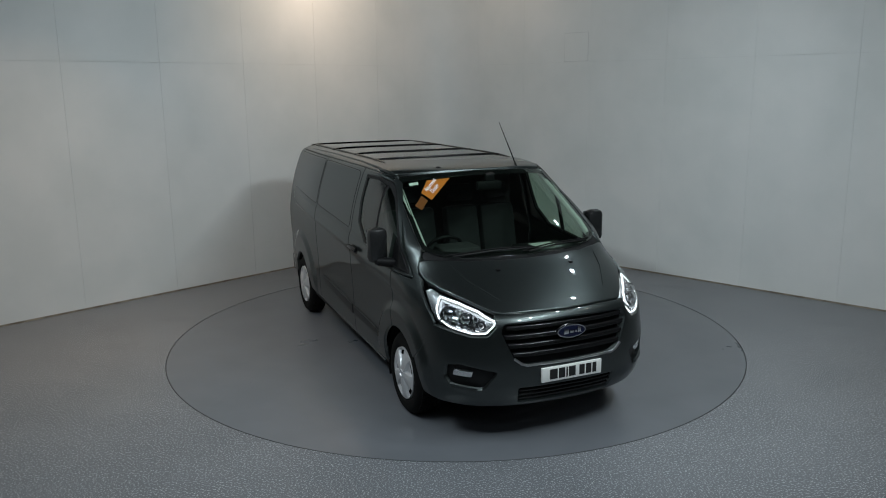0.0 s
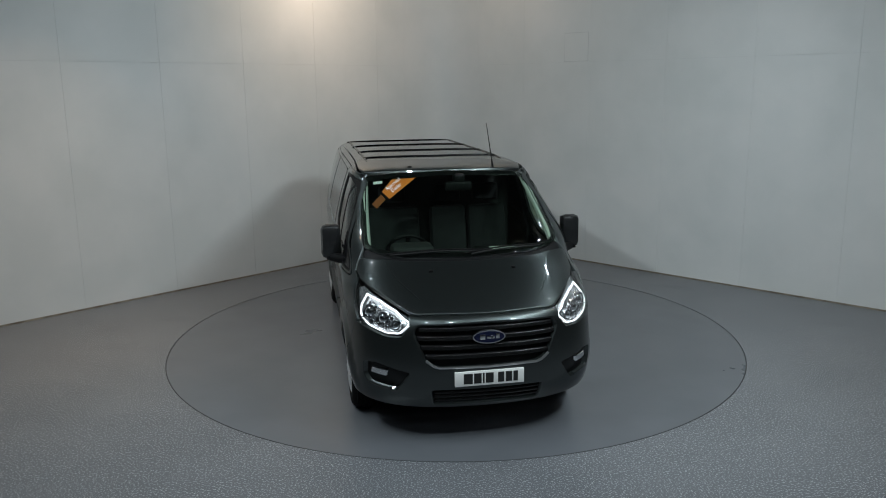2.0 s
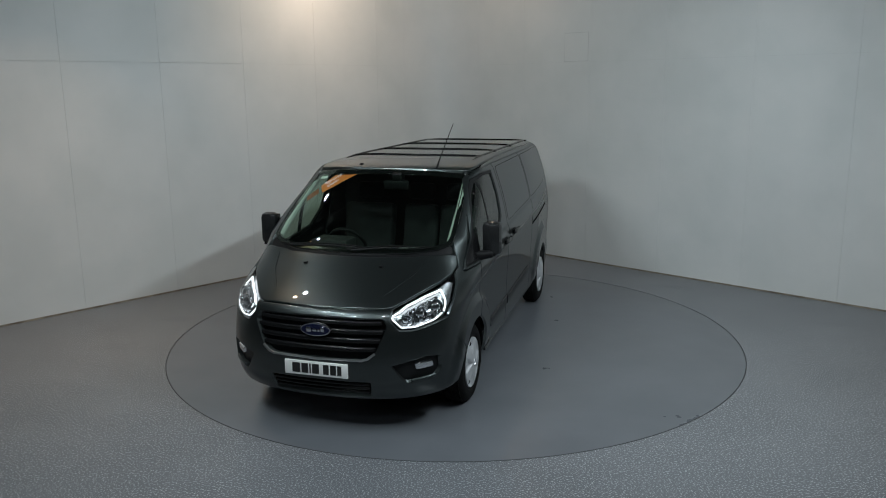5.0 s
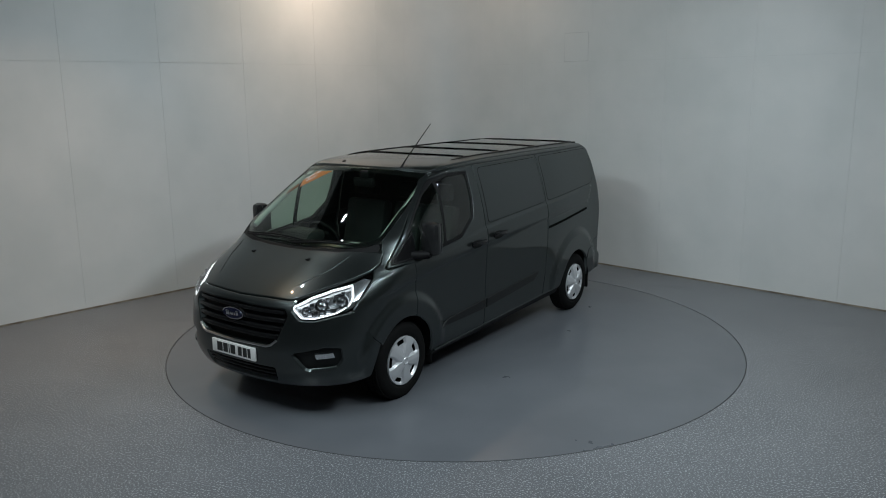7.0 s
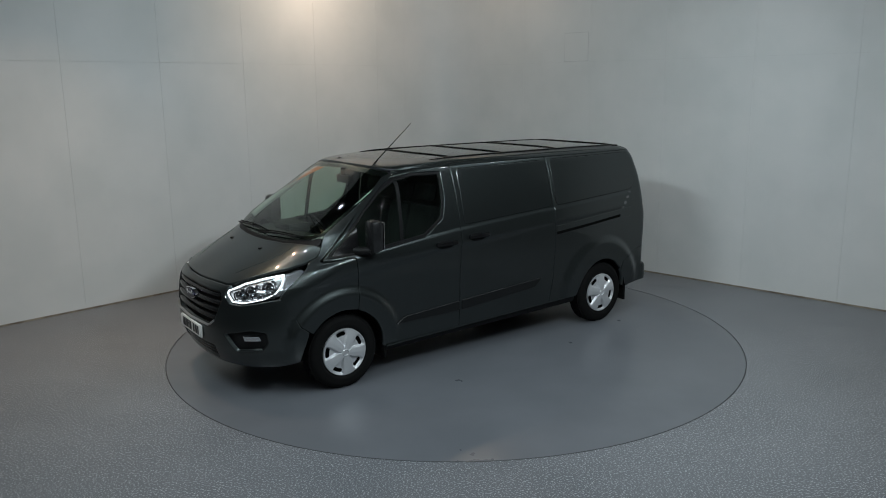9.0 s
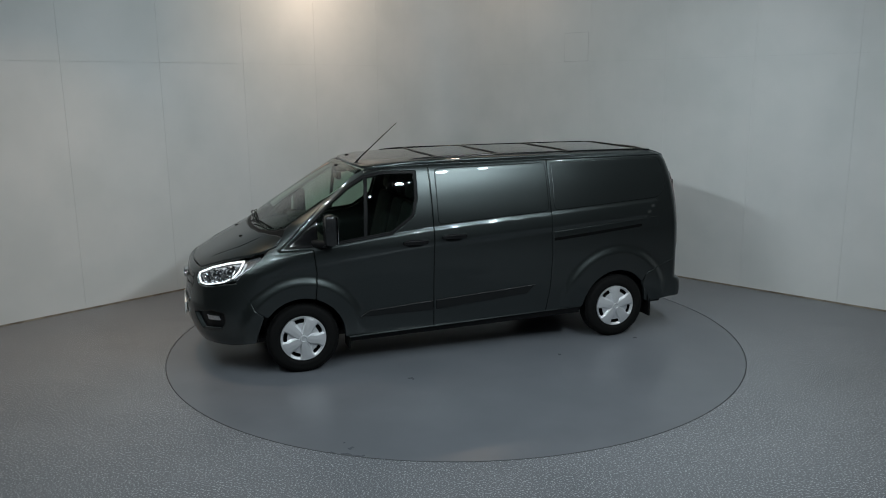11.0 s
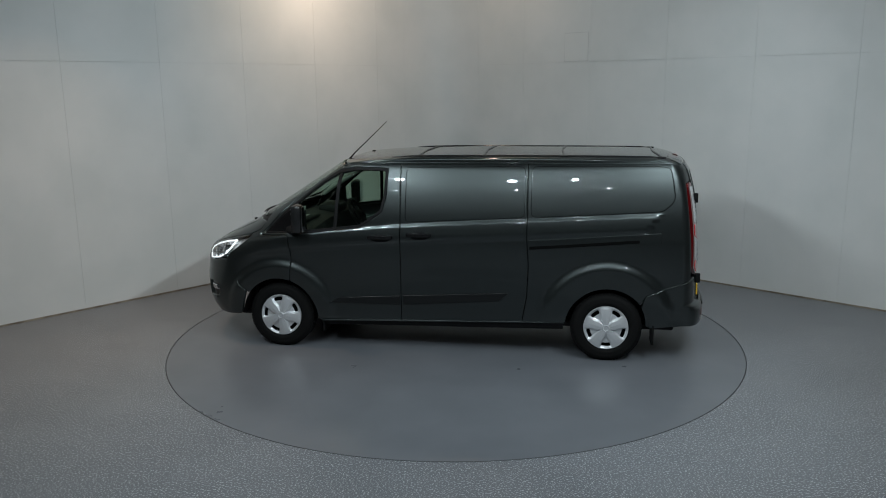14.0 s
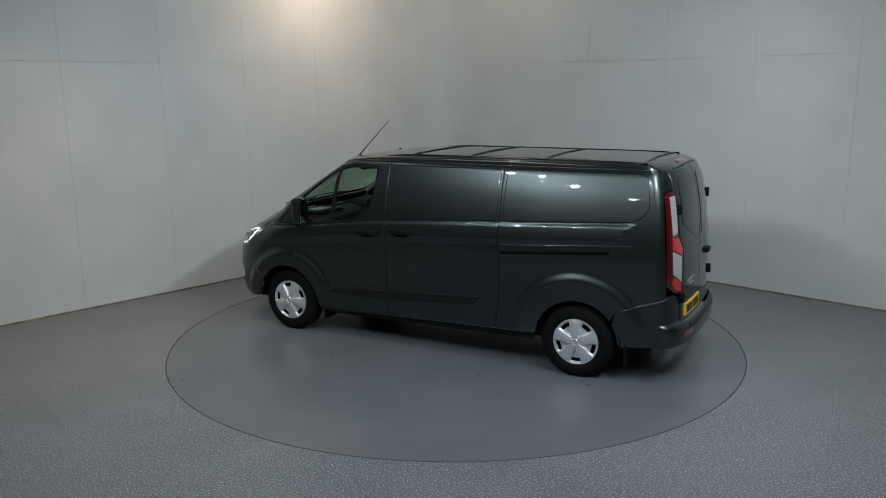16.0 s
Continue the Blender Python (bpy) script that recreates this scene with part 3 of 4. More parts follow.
    # headlamp
    lamp_out = around(-0.2, [(0.335, 0.915, 1.14)] + bonnet_edge(4, 8, 0.007)[::-1][1:] + [(0.895, 0.545, 0.985), (0.905, 0.565, 0.945), (0.895, 0.63, 0.878), (0.84, 0.725, 0.872), (0.70, 0.85, 0.905), (0.565, 0.93, 0.935), (0.46, 0.93, 1.04)])
    lampo = patch("headlamp", S_NOSE, lamp_out, M["lamp_bowl"], van, "bright chrome headlamp with lit running-light band", step=0.04, lift=-0.045, lip=0.02, side=s, scale=0.9, round_=0.01)
    band = around(-0.2, [(0.47, 0.815, 1.112), (0.62, 0.735, 1.085), (0.76, 0.64, 1.042), (0.885, 0.555, 0.978), (0.893, 0.57, 0.945), (0.882, 0.635, 0.882), (0.83, 0.725, 0.877), (0.69, 0.85, 0.912), (0.585, 0.885, 0.96), (0.515, 0.865, 1.03)])
    patch("running_light", S_NOSE, band, M["drl"], lampo, "glowing white running-light band", holes=[grown(band, -0.0105)], step=0.03, lift=-0.012, lip=0.012, edge=0.002, side=s, scale=0.9, round_=0.008, hole_round=0.008)
    patch("lamp_lens", S_NOSE, lamp_out, M["lens_glass"], lampo, "clear headlamp lens", step=0.05, lift=-0.001, lip=0.004, edge=0.003, side=s, scale=0.9, round_=0.01)
    spots = s_pts(S_NOSE, around(-0.2, [(0.60, 0.80, 1.015), (0.72, 0.715, 0.985), (0.82, 0.645, 0.945)]), -0.035)
    for (px, py, pz), rr in zip(spots, (0.05, 0.045, 0.032)):
        d = Vector((0.8, 0.6, 0.15)).normalized()
        m = Matrix.Translation((px, py, pz)) @ d.to_track_quat("Y", "Z").to_matrix().to_4x4()
        bm = lathe([(rr * 1.25, -0.02), (rr * 1.2, 0.012), (rr, 0.005), (rr * 0.95, 0.0), (rr * 0.7, 0.016), (rr * 0.4, 0.024), (0, 0.027)], 20)
        bmesh.ops.transform(bm, matrix=m, verts=bm.verts)
        vpart("projector", bm, M["chrome"], lampo, "chrome-rimmed projector lamp", s)
    low = s_pts(S_NOSE, around(-0.2, [(0.60 + 0.036 * i, 0.865 - 0.032 * i, 0.945 - 0.005 * i) for i in range(7)]), -0.03)
    low += s_pts(S_NOSE, around(-0.2, [(0.56 + 0.05 * i, 0.79 - 0.035 * i, 1.06 - 0.017 * i) for i in range(5)]), -0.03)
    for i, q in enumerate(low):
        m = pose(*q, 0, 20 - 14 * (i % 3), 38 + 12 * (i % 2))
        vpart("reflector_facet", box(-0.012, -0.016, -0.02, 0.012, 0.016, 0.022, 0.004, m=m), M["chrome"], lampo, "", s)
    # tail lamp
    tail = around(-3.3, [(-4.008, 0.755, 1.705), (-4.03, 0.705, 1.732), (-4.053, 0.655, 1.722), (-4.117, 0.678, 1.346), (-4.142, 0.605, 1.236), (-4.156, 0.615, 0.838), (-4.148, 0.66, 0.815), (-4.120, 0.74, 0.85), (-4.087, 0.842, 0.93), (-4.068, 0.825, 1.2), (-4.040, 0.800, 1.45)])
    tl = patch("tail_lamp", S_TAIL, tail, M["red_lens"], van, "tall red and clear tail lamp cluster", step=0.04, lift=0.006, lip=0.03, side=s, scale=0.85, round_=0.02)
    for nm, mm, lb, q in (
            ("clear_strip", "lens_clear", "clear ribbed reversing lens", [(-4.031, 0.735, 1.687), (-4.060, 0.660, 1.692), (-4.107, 0.700, 1.372), (-4.082, 0.775, 1.352)]),
            ("brake_lens", "red_bright", "bright red brake lens", [(-4.079, 0.782, 1.340), (-4.114, 0.690, 1.330), (-4.140, 0.618, 1.233), (-4.141, 0.632, 1.172), (-4.092, 0.795, 1.235)]),
            ("indicator_lens", "lens_clear", "clear indicator lens", [(-4.094, 0.795, 1.222), (-4.140, 0.645, 1.160), (-4.148, 0.645, 0.930), (-4.108, 0.790, 1.02)]),
            ("lower_lens", "red_bright", "bright red fog lens", [(-4.110, 0.785, 1.00), (-4.148, 0.645, 0.912), (-4.150, 0.655, 0.845), (-4.120, 0.745, 0.88), (-4.100, 0.80, 0.94)])):
        lens = patch(nm, S_TAIL, around(-3.3, q), M[mm], tl, lb, step=0.04, lift=0.011, lip=0.008, edge=0.003, side=s, scale=0.85, round_=0.006)
        if mm == "lens_clear":
            n = 9 if nm == "clear_strip" else 5
            for k in range(1, n):
                f = k / n
                zc = q[0][2] + (q[3][2] - q[0][2]) * f
                zd = q[1][2] + (q[2][2] - q[1][2]) * f
                ends = s_pts(S_TAIL, around(-3.3, [tuple(q[0][i] + (q[3][i] - q[0][i]) * f for i in (0, 1)) + (zc,), tuple(q[1][i] + (q[2][i] - q[1][i]) * f for i in (0, 1)) + (zd,)]), 0.012)
                vpart("lens_rib", tube(ends, 0.003, 6), M["lens_clear"], lens, "", s)
    patch("rear_pillar", S_TAIL, around(-3.3, [(-4.010, 0.78, 1.722), (-3.984, 0.755, 1.904), (-3.99, 0.71, 1.915), (-4.045, 0.655, 1.905), (-4.058, 0.655, 1.745), (-4.03, 0.705, 1.742)]), M["paint"], van, "", step=0.03, side=s, scale=0.85, round_=0.006)
    patch("rear_corner_strip", S_TAIL, around(-3.3, [(-4.03, 0.72, 1.735), (-4.06, 0.62, 1.735), (-4.15, 0.56, 1.24), (-4.17, 0.57, 0.60), (-4.14, 0.72, 0.60), (-4.12, 0.74, 1.24)]), M["black"], van, "black door seal", step=0.05, lift=-0.008, side=s, scale=0.85, round_=0)
    # rear door
    rd = patch("rear_door", s_rear, [(0.004, 0.575), (0.64, 0.575), (0.645, 0.80), (0.605, 0.83), (0.594, 1.235), (0.668, 1.352), (0.645, 1.72), (0.635, 1.900), (0.004, 1.918)], M["paint"], van, "dark grey blank rear door", step=0.04, side=s)
    patch("pressing", s_rear, [(0.07, 1.24), (0.30, 1.30), (0.60, 1.43), (0.585, 1.60), (0.56, 1.83), (0.07, 1.85)], M["paint"], rd, "", step=0.04, lift=0.006, lip=0.01, edge=0.010, side=s, round_=0.06)
    for hz in (0.79, 1.575):
        xx = float(s_rear(np.array(0.645), np.array(hz))[0])
        vpart("hinge", box(xx - 0.035, 0.615, hz - 0.045, xx + 0.012, 0.665, hz + 0.045, 0.006), M["black"], rd, "black door hinge", s)
    if near:
        patch("number_plate", s_rear, [(0.045, 0.60), (0.565, 0.60), (0.565, 0.711), (0.045, 0.711)], M["plate_yellow"], rd, "yellow rear number plate with black bars", step=0.06, lift=0.014, lip=0.014, edge=0.002, side=s, round_=0.006)
        for y0, y1 in ((0.095, 0.17), (0.18, 0.255), (0.265, 0.315), (0.345, 0.39), (0.40, 0.435), (0.445, 0.52)):
            patch("plate_bar", s_rear, [(y0, 0.618), (y1, 0.618), (y1, 0.694), (y0, 0.694)], M["ink"], rd, "", step=0.06, lift=0.0155, lip=0.001, edge=0.0005, side=s, round_=0)
        for k in range(6):
            patch("badge_bar", s_rear, [(0.26 + 0.042 * k, 0.895), (0.293 + 0.042 * k, 0.895), (0.293 + 0.042 * k, 0.925), (0.26 + 0.042 * k, 0.925)], M["chrome"], rd, "chrome badge bar", step=0.04, lift=0.006, lip=0.006, edge=0.002, side=s, round_=0.002)
        for k in range(3):
            patch("badge_bar", s_rear, [(0.30 + 0.05 * k, 0.862), (0.34 + 0.05 * k, 0.862), (0.34 + 0.05 * k, 0.878), (0.30 + 0.05 * k, 0.878)], M["chrome"], rd, "chrome badge bar", step=0.04, lift=0.006, lip=0.006, edge=0.002, side=s, round_=0.002)
    else:
        vpart("rear_handle", box(-4.222, 0.27, 1.02, -4.16, 0.42, 1.07, 0.014), M["black"], rd, "black rear door handle", s)
    # rear bumper side
    # wheel housing
    for cx in (0.0, -3.3):
        bm = bmesh.new()
        n, R = 28, 0.41
        rows = [[bm.verts.new((cx + R * math.cos(math.pi * i / n), y, max(0.335 + R * math.sin(math.pi * i / n), 0.25))) for i in range(n + 1)] for y in (0.60, 0.935)]
        for i in range(n):
            bm.faces.new((rows[0][i], rows[0][i + 1], rows[1][i + 1], rows[1][i]))
        bm.faces.new(rows[0])
        vpart("wheel_housing", bm, M["black"], van, "black wheel arch liner", s)
        vpart("mud_flap", box(cx - 0.455, 0.72, 0.17, cx - 0.432, 0.915, 0.42, 0.008), M["rubber"], van, "black rubber mud flap", s)


def build_front(van):
    half = [(0.33, 0.955, 0.595), (0.41, 0.95, 0.66), (0.485, 0.95, 0.80), (0.575, 0.93, 0.912), (0.70, 0.85, 0.893), (0.84, 0.73, 0.862), (0.90, 0.63, 0.866), (0.905, 0.56, 0.94)] + bonnet_edge(0, 4, 0.003, 0.004, 2)[1:][::-1]
    low = [(0.42, 0.93, 0.335), (0.6, 0.88, 0.315), (0.85, 0.62, 0.305), (0.95, 0.2, 0.30)]
    up, dn = around(-0.2, half), around(-0.2, low)
    out = up + [(0.0, bonnet_edge(0, 1, 0.003, 0.004)[0][2])] + mirrored(up[::-1]) + mirrored(dn) + [(0.0, 0.298)] + dn[::-1]
    gr = around(-0.2, [(0.93, 0.515, 0.952), (0.94, 0.545, 0.895), (0.975, 0.455, 0.70), (0.985, 0.40, 0.658), (1.0, 0.36, 0.645)])
    grille = [(0.0, 0.962)] + gr + [(0.0, 0.64)] + mirrored(gr[::-1])
    fo = around(-0.2, [(0.955, 0.575, 0.60), (0.80, 0.80, 0.655), (0.70, 0.885, 0.635), (0.695, 0.895, 0.54), (0.74, 0.86, 0.475), (0.88, 0.665, 0.455)])
    lo = around(-0.2, [(0.98, 0.42, 0.465), (0.935, 0.40, 0.335)])
    lower = lo + mirrored(lo[::-1])
    bumper = patch("front_bumper", S_NOSE, out, M["paint"], van, "dark grey moulded front bumper", holes=[grille, fo, mirrored(fo), lower], step=0.035, scale=1.05, round_=0.015, hole_round=0.02, edge=0.006, lip=0.05)
    g = patch("grille", S_NOSE, grown(grille, 0.006), M["black"], van, "black slatted radiator grille", step=0.05, lift=-0.055, lip=0.01, scale=1.05)
    # slats
    for z, w in ((0.925, 0.515), (0.858, 0.525), (0.790, 0.495), (0.722, 0.455)):
        k = math.atan2(w, 1.15)
        pts = [(-k, z - 0.018), (k, z - 0.018), (k, z + 0.018), (-k, z + 0.018)]
        patch("slat", S_NOSE, pts, M["gloss"], g, "glossy black grille slat", step=0.05, lift=-0.008 if z < 0.9 else -0.012, lip=0.035, edge=0.010, scale=1.05, round_=0.006)
    # bright rim round the lower grille edge
    rp = [Vector(q) for q in s_pts(S_NOSE, gr[2:] + [(0.0, 0.64)] + mirrored(gr[2:][::-1]), 0.004)]
    vpart("grille_rim", tube(rp, 0.010, 8), M["satin"], g, "thin bright trim under the grille")
    # oval badge
    c = s_pts(S_NOSE, [(0.0, 0.862)], 0.0)[0]
    for nm, ry, rz, dx, mm, lb in (("badge_rim", 0.122, 0.050, 0.012, "chrome", "chrome oval badge rim"), ("badge_field", 0.112, 0.041, 0.018, "badge_blue", "deep blue oval badge field")):
        bm = bmesh.new()
        n = 40
        fr = [bm.verts.new((c[0] + dx - 0.10 * (ry * math.cos(t)) ** 2, ry * math.cos(t), c[2] + rz * math.sin(t))) for t in [2 * math.pi * i / n for i in range(n)]]
        bk = [bm.verts.new((v.co.x - 0.03, v.co.y * 1.03, c[2] + (v.co.z - c[2]) * 1.03)) for v in fr]
        bm.faces.new(fr)
        for i in range(n):
            bm.faces.new((fr[i], bk[i], bk[(i + 1) % n], fr[(i + 1) % n]))
        vpart(nm, bm, M[mm], g, lb)
    for y0, y1, z0, z1 in ((-0.07, -0.03, 0.845, 0.885), (-0.02, 0.015, 0.85, 0.872), (0.022, 0.04, 0.85, 0.872), (0.048, 0.075, 0.85, 0.89)):
        vpart("badge_bar", box(c[0] + 0.012, y0, z0, c[0] + 0.0205, y1, z1, 0.002), M["chrome"], g, "")
    # lower intake
    li = patch("lower_intake", S_NOSE, grown(lower, 0.006), M["black"], bumper, "black lower air intake", step=0.06, lift=-0.045, lip=0.01, scale=1.05)
    for z in (0.432, 0.395, 0.358):
        k = math.atan2(0.40, 1.15)
        patch("intake_slat", S_NOSE, [(-k, z - 0.010), (k, z - 0.010), (k, z + 0.010), (-k, z + 0.010)], M["gloss"], bumper, "", step=0.06, lift=-0.012, lip=0.03, edge=0.006, scale=1.05, round_=0.004)
    for s in (1, -1):
        bz = patch("fog_lamp_bezel", S_NOSE, grown(fo, 0.006), M["strip"], bumper, "black fog lamp recess", step=0.04, lift=-0.04, lip=0.01, scale=1.05, side=s)
        fl = around(-0.2, [(0.86, 0.735, 0.60), (0.75, 0.845, 0.605), (0.74, 0.855, 0.555), (0.85, 0.745, 0.548)])
        patch("fog_lamp", S_NOSE, fl, M["chrome"], bz, "clear rectangular fog lamp", step=0.03, lift=-0.02, lip=0.02, edge=0.006, scale=1.05, side=s, round_=0.01)
        bl = around(-0.2, [(0.86, 0.70, 0.478), (0.74, 0.862, 0.496), (0.735, 0.865, 0.476), (0.86, 0.70, 0.458)])
        patch("fog_blade", S_NOSE, bl, M["paint"], bz, "satin blade under the fog lamp", step=0.03, lift=0.006, lip=0.02, edge=0.005, scale=1.05, side=s, round_=0.004)
    # front number plate
    px = 1.045
    vpart("number_plate", box(px - 0.02, -0.26, 0.502, px, 0.26, 0.613, 0.004), M["plate_white"], bumper, "white front number plate with black bars")
    for y0, y1 in ((-0.195, -0.128), (-0.118, -0.062), (-0.052, -0.04), (-0.03, 0.028), (0.062, 0.108), (0.12, 0.168), (0.178, 0.212)):
        vpart("plate_bar", box(px - 0.002, y0, 0.520, px + 0.0015, y1, 0.597), M["ink"], bumper, "", smooth=False)
    # bonnet
    hb = BONNET + [(0.14, 0.86), (0.24, 0.72), (0.33, 0.52), (0.375, 0.25), (0.385, 0.0)]
    out = hb + [(x, -y) for x, y in hb[::-1][1:-1]]
    bon = patch("bonnet", s_roof, out, M["paint"], van, "glossy dark grey curved bonnet", step=0.05, round_=0.02, edge=0.007)
    for s in (1, -1):
        p = s_roof(np.array([0.48]), np.array([0.33 * s]))[0]
        vpart("washer_jet", box(p[0] - 0.02, p[1] - 0.015, p[2] - 0.004, p[0] + 0.015, p[1] + 0.015, p[2] + 0.012, 0.004), M["black"], bon, "black washer jet")
        # shoulder crease of the bonnet
        cr = [tuple(q) for q in s_roof(np.array([0.86, 0.7, 0.5, 0.3]), s * np.array([0.40, 0.49, 0.60, 0.66]))]
        vpart("bonnet_crease", tube([(x, y, z - 0.004) for x, y, z in cr], [0.002, 0.008, 0.008, 0.003], 8), M["paint"], bon, "")
    # cowl, windscreen, wipers
    cw = [(0.0, 1.315), (0.5, 1.325), (0.72, 1.345), (0.80, 1.375), (0.83, 1.34), (0.82, 1.27), (0.6, 1.24), (0.0, 1.25)]
    cowl = patch("scuttle", s_front, cw + mirrored(cw[1:-1][::-1]), M["black"], van, "black scuttle panel under the windscreen", step=0.06, lift=-0.012)
    WS = [(0.0, 1.908), (0.45, 1.897), (0.68, 1.877), (0.745, 1.848), (0.765, 1.75), (0.785, 1.62), (0.805, 1.46), (0.805, 1.385), (0.725, 1.352), (0.5, 1.33), (0.0, 1.318)]
    ws_out = WS + mirrored(WS[1:-1][::-1])
    ws = patch("windscreen", s_front, ws_out, M["glass_front"], van, "large raked clear windscreen", step=0.06, lift=-0.004, lip=0.005, edge=0.001)
    patch("windscreen_border", s_front, grown(ws_out, 0.004), M["gloss"], ws, "black windscreen border", holes=[grown(ws_out, -0.028)], step=0.05, lift=-0.007, lip=0.006, edge=0.001)
    for (ya, yb, za, zb) in ((-0.62, 0.05, 1.322, 1.338), (0.02, 0.62, 1.318, 1.345)):
        pts = s_pts(s_front, [(ya + (yb - ya) * i / 8, za + (zb - za) * i / 8 + 0.012 * math.sin(math.pi * i / 8)) for i in range(9)], 0.022)
        w = vpart("wiper", tube(pts, [0.008, 0.009, 0.008, 0.008, 0.007, 0.007, 0.006, 0.006, 0.004], 6), M["black"], ws, "black windscreen wiper")
        pts = s_pts(s_front, [(ya - 0.05 + (yb - ya + 0.1) * i / 8, za + 0.012 + (zb - za) * i / 8 + 0.018 * math.sin(math.pi * i / 8)) for i in range(9)], 0.010)
        vpart("wiper_blade", tube(pts, 0.006, 6), M["rubber"], ws, "")
    # stickers inside the screen
    def sticker(nm, q, mm, lb, d=-0.012):
        patch(nm, s_front, q, M[mm], ws, lb, step=0.05, lift=d, lip=0.001, edge=0.0005, round_=0.002)
    sticker("orange_sticker", [(-0.50, 1.855), (-0.285, 1.868), (-0.545, 1.715), (-0.60, 1.765)], "orange", "orange dealer sticker with white words")
    sticker("orange_mark", [(-0.70, 1.675), (-0.665, 1.645), (-0.58, 1.71), (-0.61, 1.745)], "orange_dark", "dull orange lettering bar")
    sticker("white_mark", [(-0.66, 1.835), (-0.58, 1.845), (-0.585, 1.825), (-0.66, 1.815)], "white", "small white sticker")
    for word, off in (("Approved", 0.018), ("Dealer", -0.02)):
        cu = bpy.data.curves.new("lettering", "FONT")
        cu.body, cu.size, cu.align_x, cu.align_y = word, 0.04, "CENTER", "CENTER"
        tmp = new("lettering", cu)
        bpy.context.view_layer.update()
        me = bpy.data.meshes.new_from_object(tmp.evaluated_get(bpy.context.evaluated_depsgraph_get()))
        bpy.data.objects.remove(tmp)
        a = radians(36)
        co = np.array([v.co[:] for v in me.vertices])
        u = -0.485 + co[:, 0] * math.cos(a) - (co[:, 1] + off) * math.sin(a) * 1.0
        v = 1.800 + (co[:, 0] * math.sin(a) + (co[:, 1] + off) * math.cos(a)) * 0.85
        P = s_front(u, v)
        for w, p in zip(me.vertices, P):
            w.co = (p[0] + OX - 0.004, p[1] + OY, p[2] + 0.002)
        me.materials.append(M["white"])
        ob = new("lettering", me)
        ob.parent = ws
        tagged(ob, "white words %s" % word)
    # windscreen pillars
    for s in (1, -1):
        inner = [tuple(p) for p in s_front(np.array([0.835, 0.813, 0.81, 0.79, 0.77, 0.75, 0.70]), np.array([1.335, 1.39, 1.46, 1.62, 1.75, 1.848, 1.885]))]
        outer = [tuple(p) for p in s_side(np.array([-0.74, -0.69, -0.57, -0.35, -0.11, 0.03, 0.185, 0.198]), np.array([1.887, 1.877, 1.823, 1.66, 1.467, 1.332, 1.196, 1.18]))]
        base = bonnet_edge(8, 9, 0.006)[1:] + [(0.15, 0.865, 1.26)]
        patch("windscreen_pillar", S_PILLAR, around(-1.3, inner + outer + base), M["paint"], van, "", step=0.035, side=s, scale=1.2, round_=0.004, edge=0.004)


def s_pts(chart, pts, lift):
    u, v = np.array([p[0] for p in pts]), np.array([p[1] for p in pts])
    e = 0.003
    P = chart(u, v)
    n = np.cross(chart(u + e, v) - chart(u - e, v), chart(u, v + e) - chart(u, v - e))
    n /= np.linalg.norm(n, axis=1)[:, None]
    sg = np.sign(np.sum(n * (P - np.array([-1.6, 0, 1.0])), axis=1))[:, None]
    return [tuple(q) for q in P + n * sg * lift]


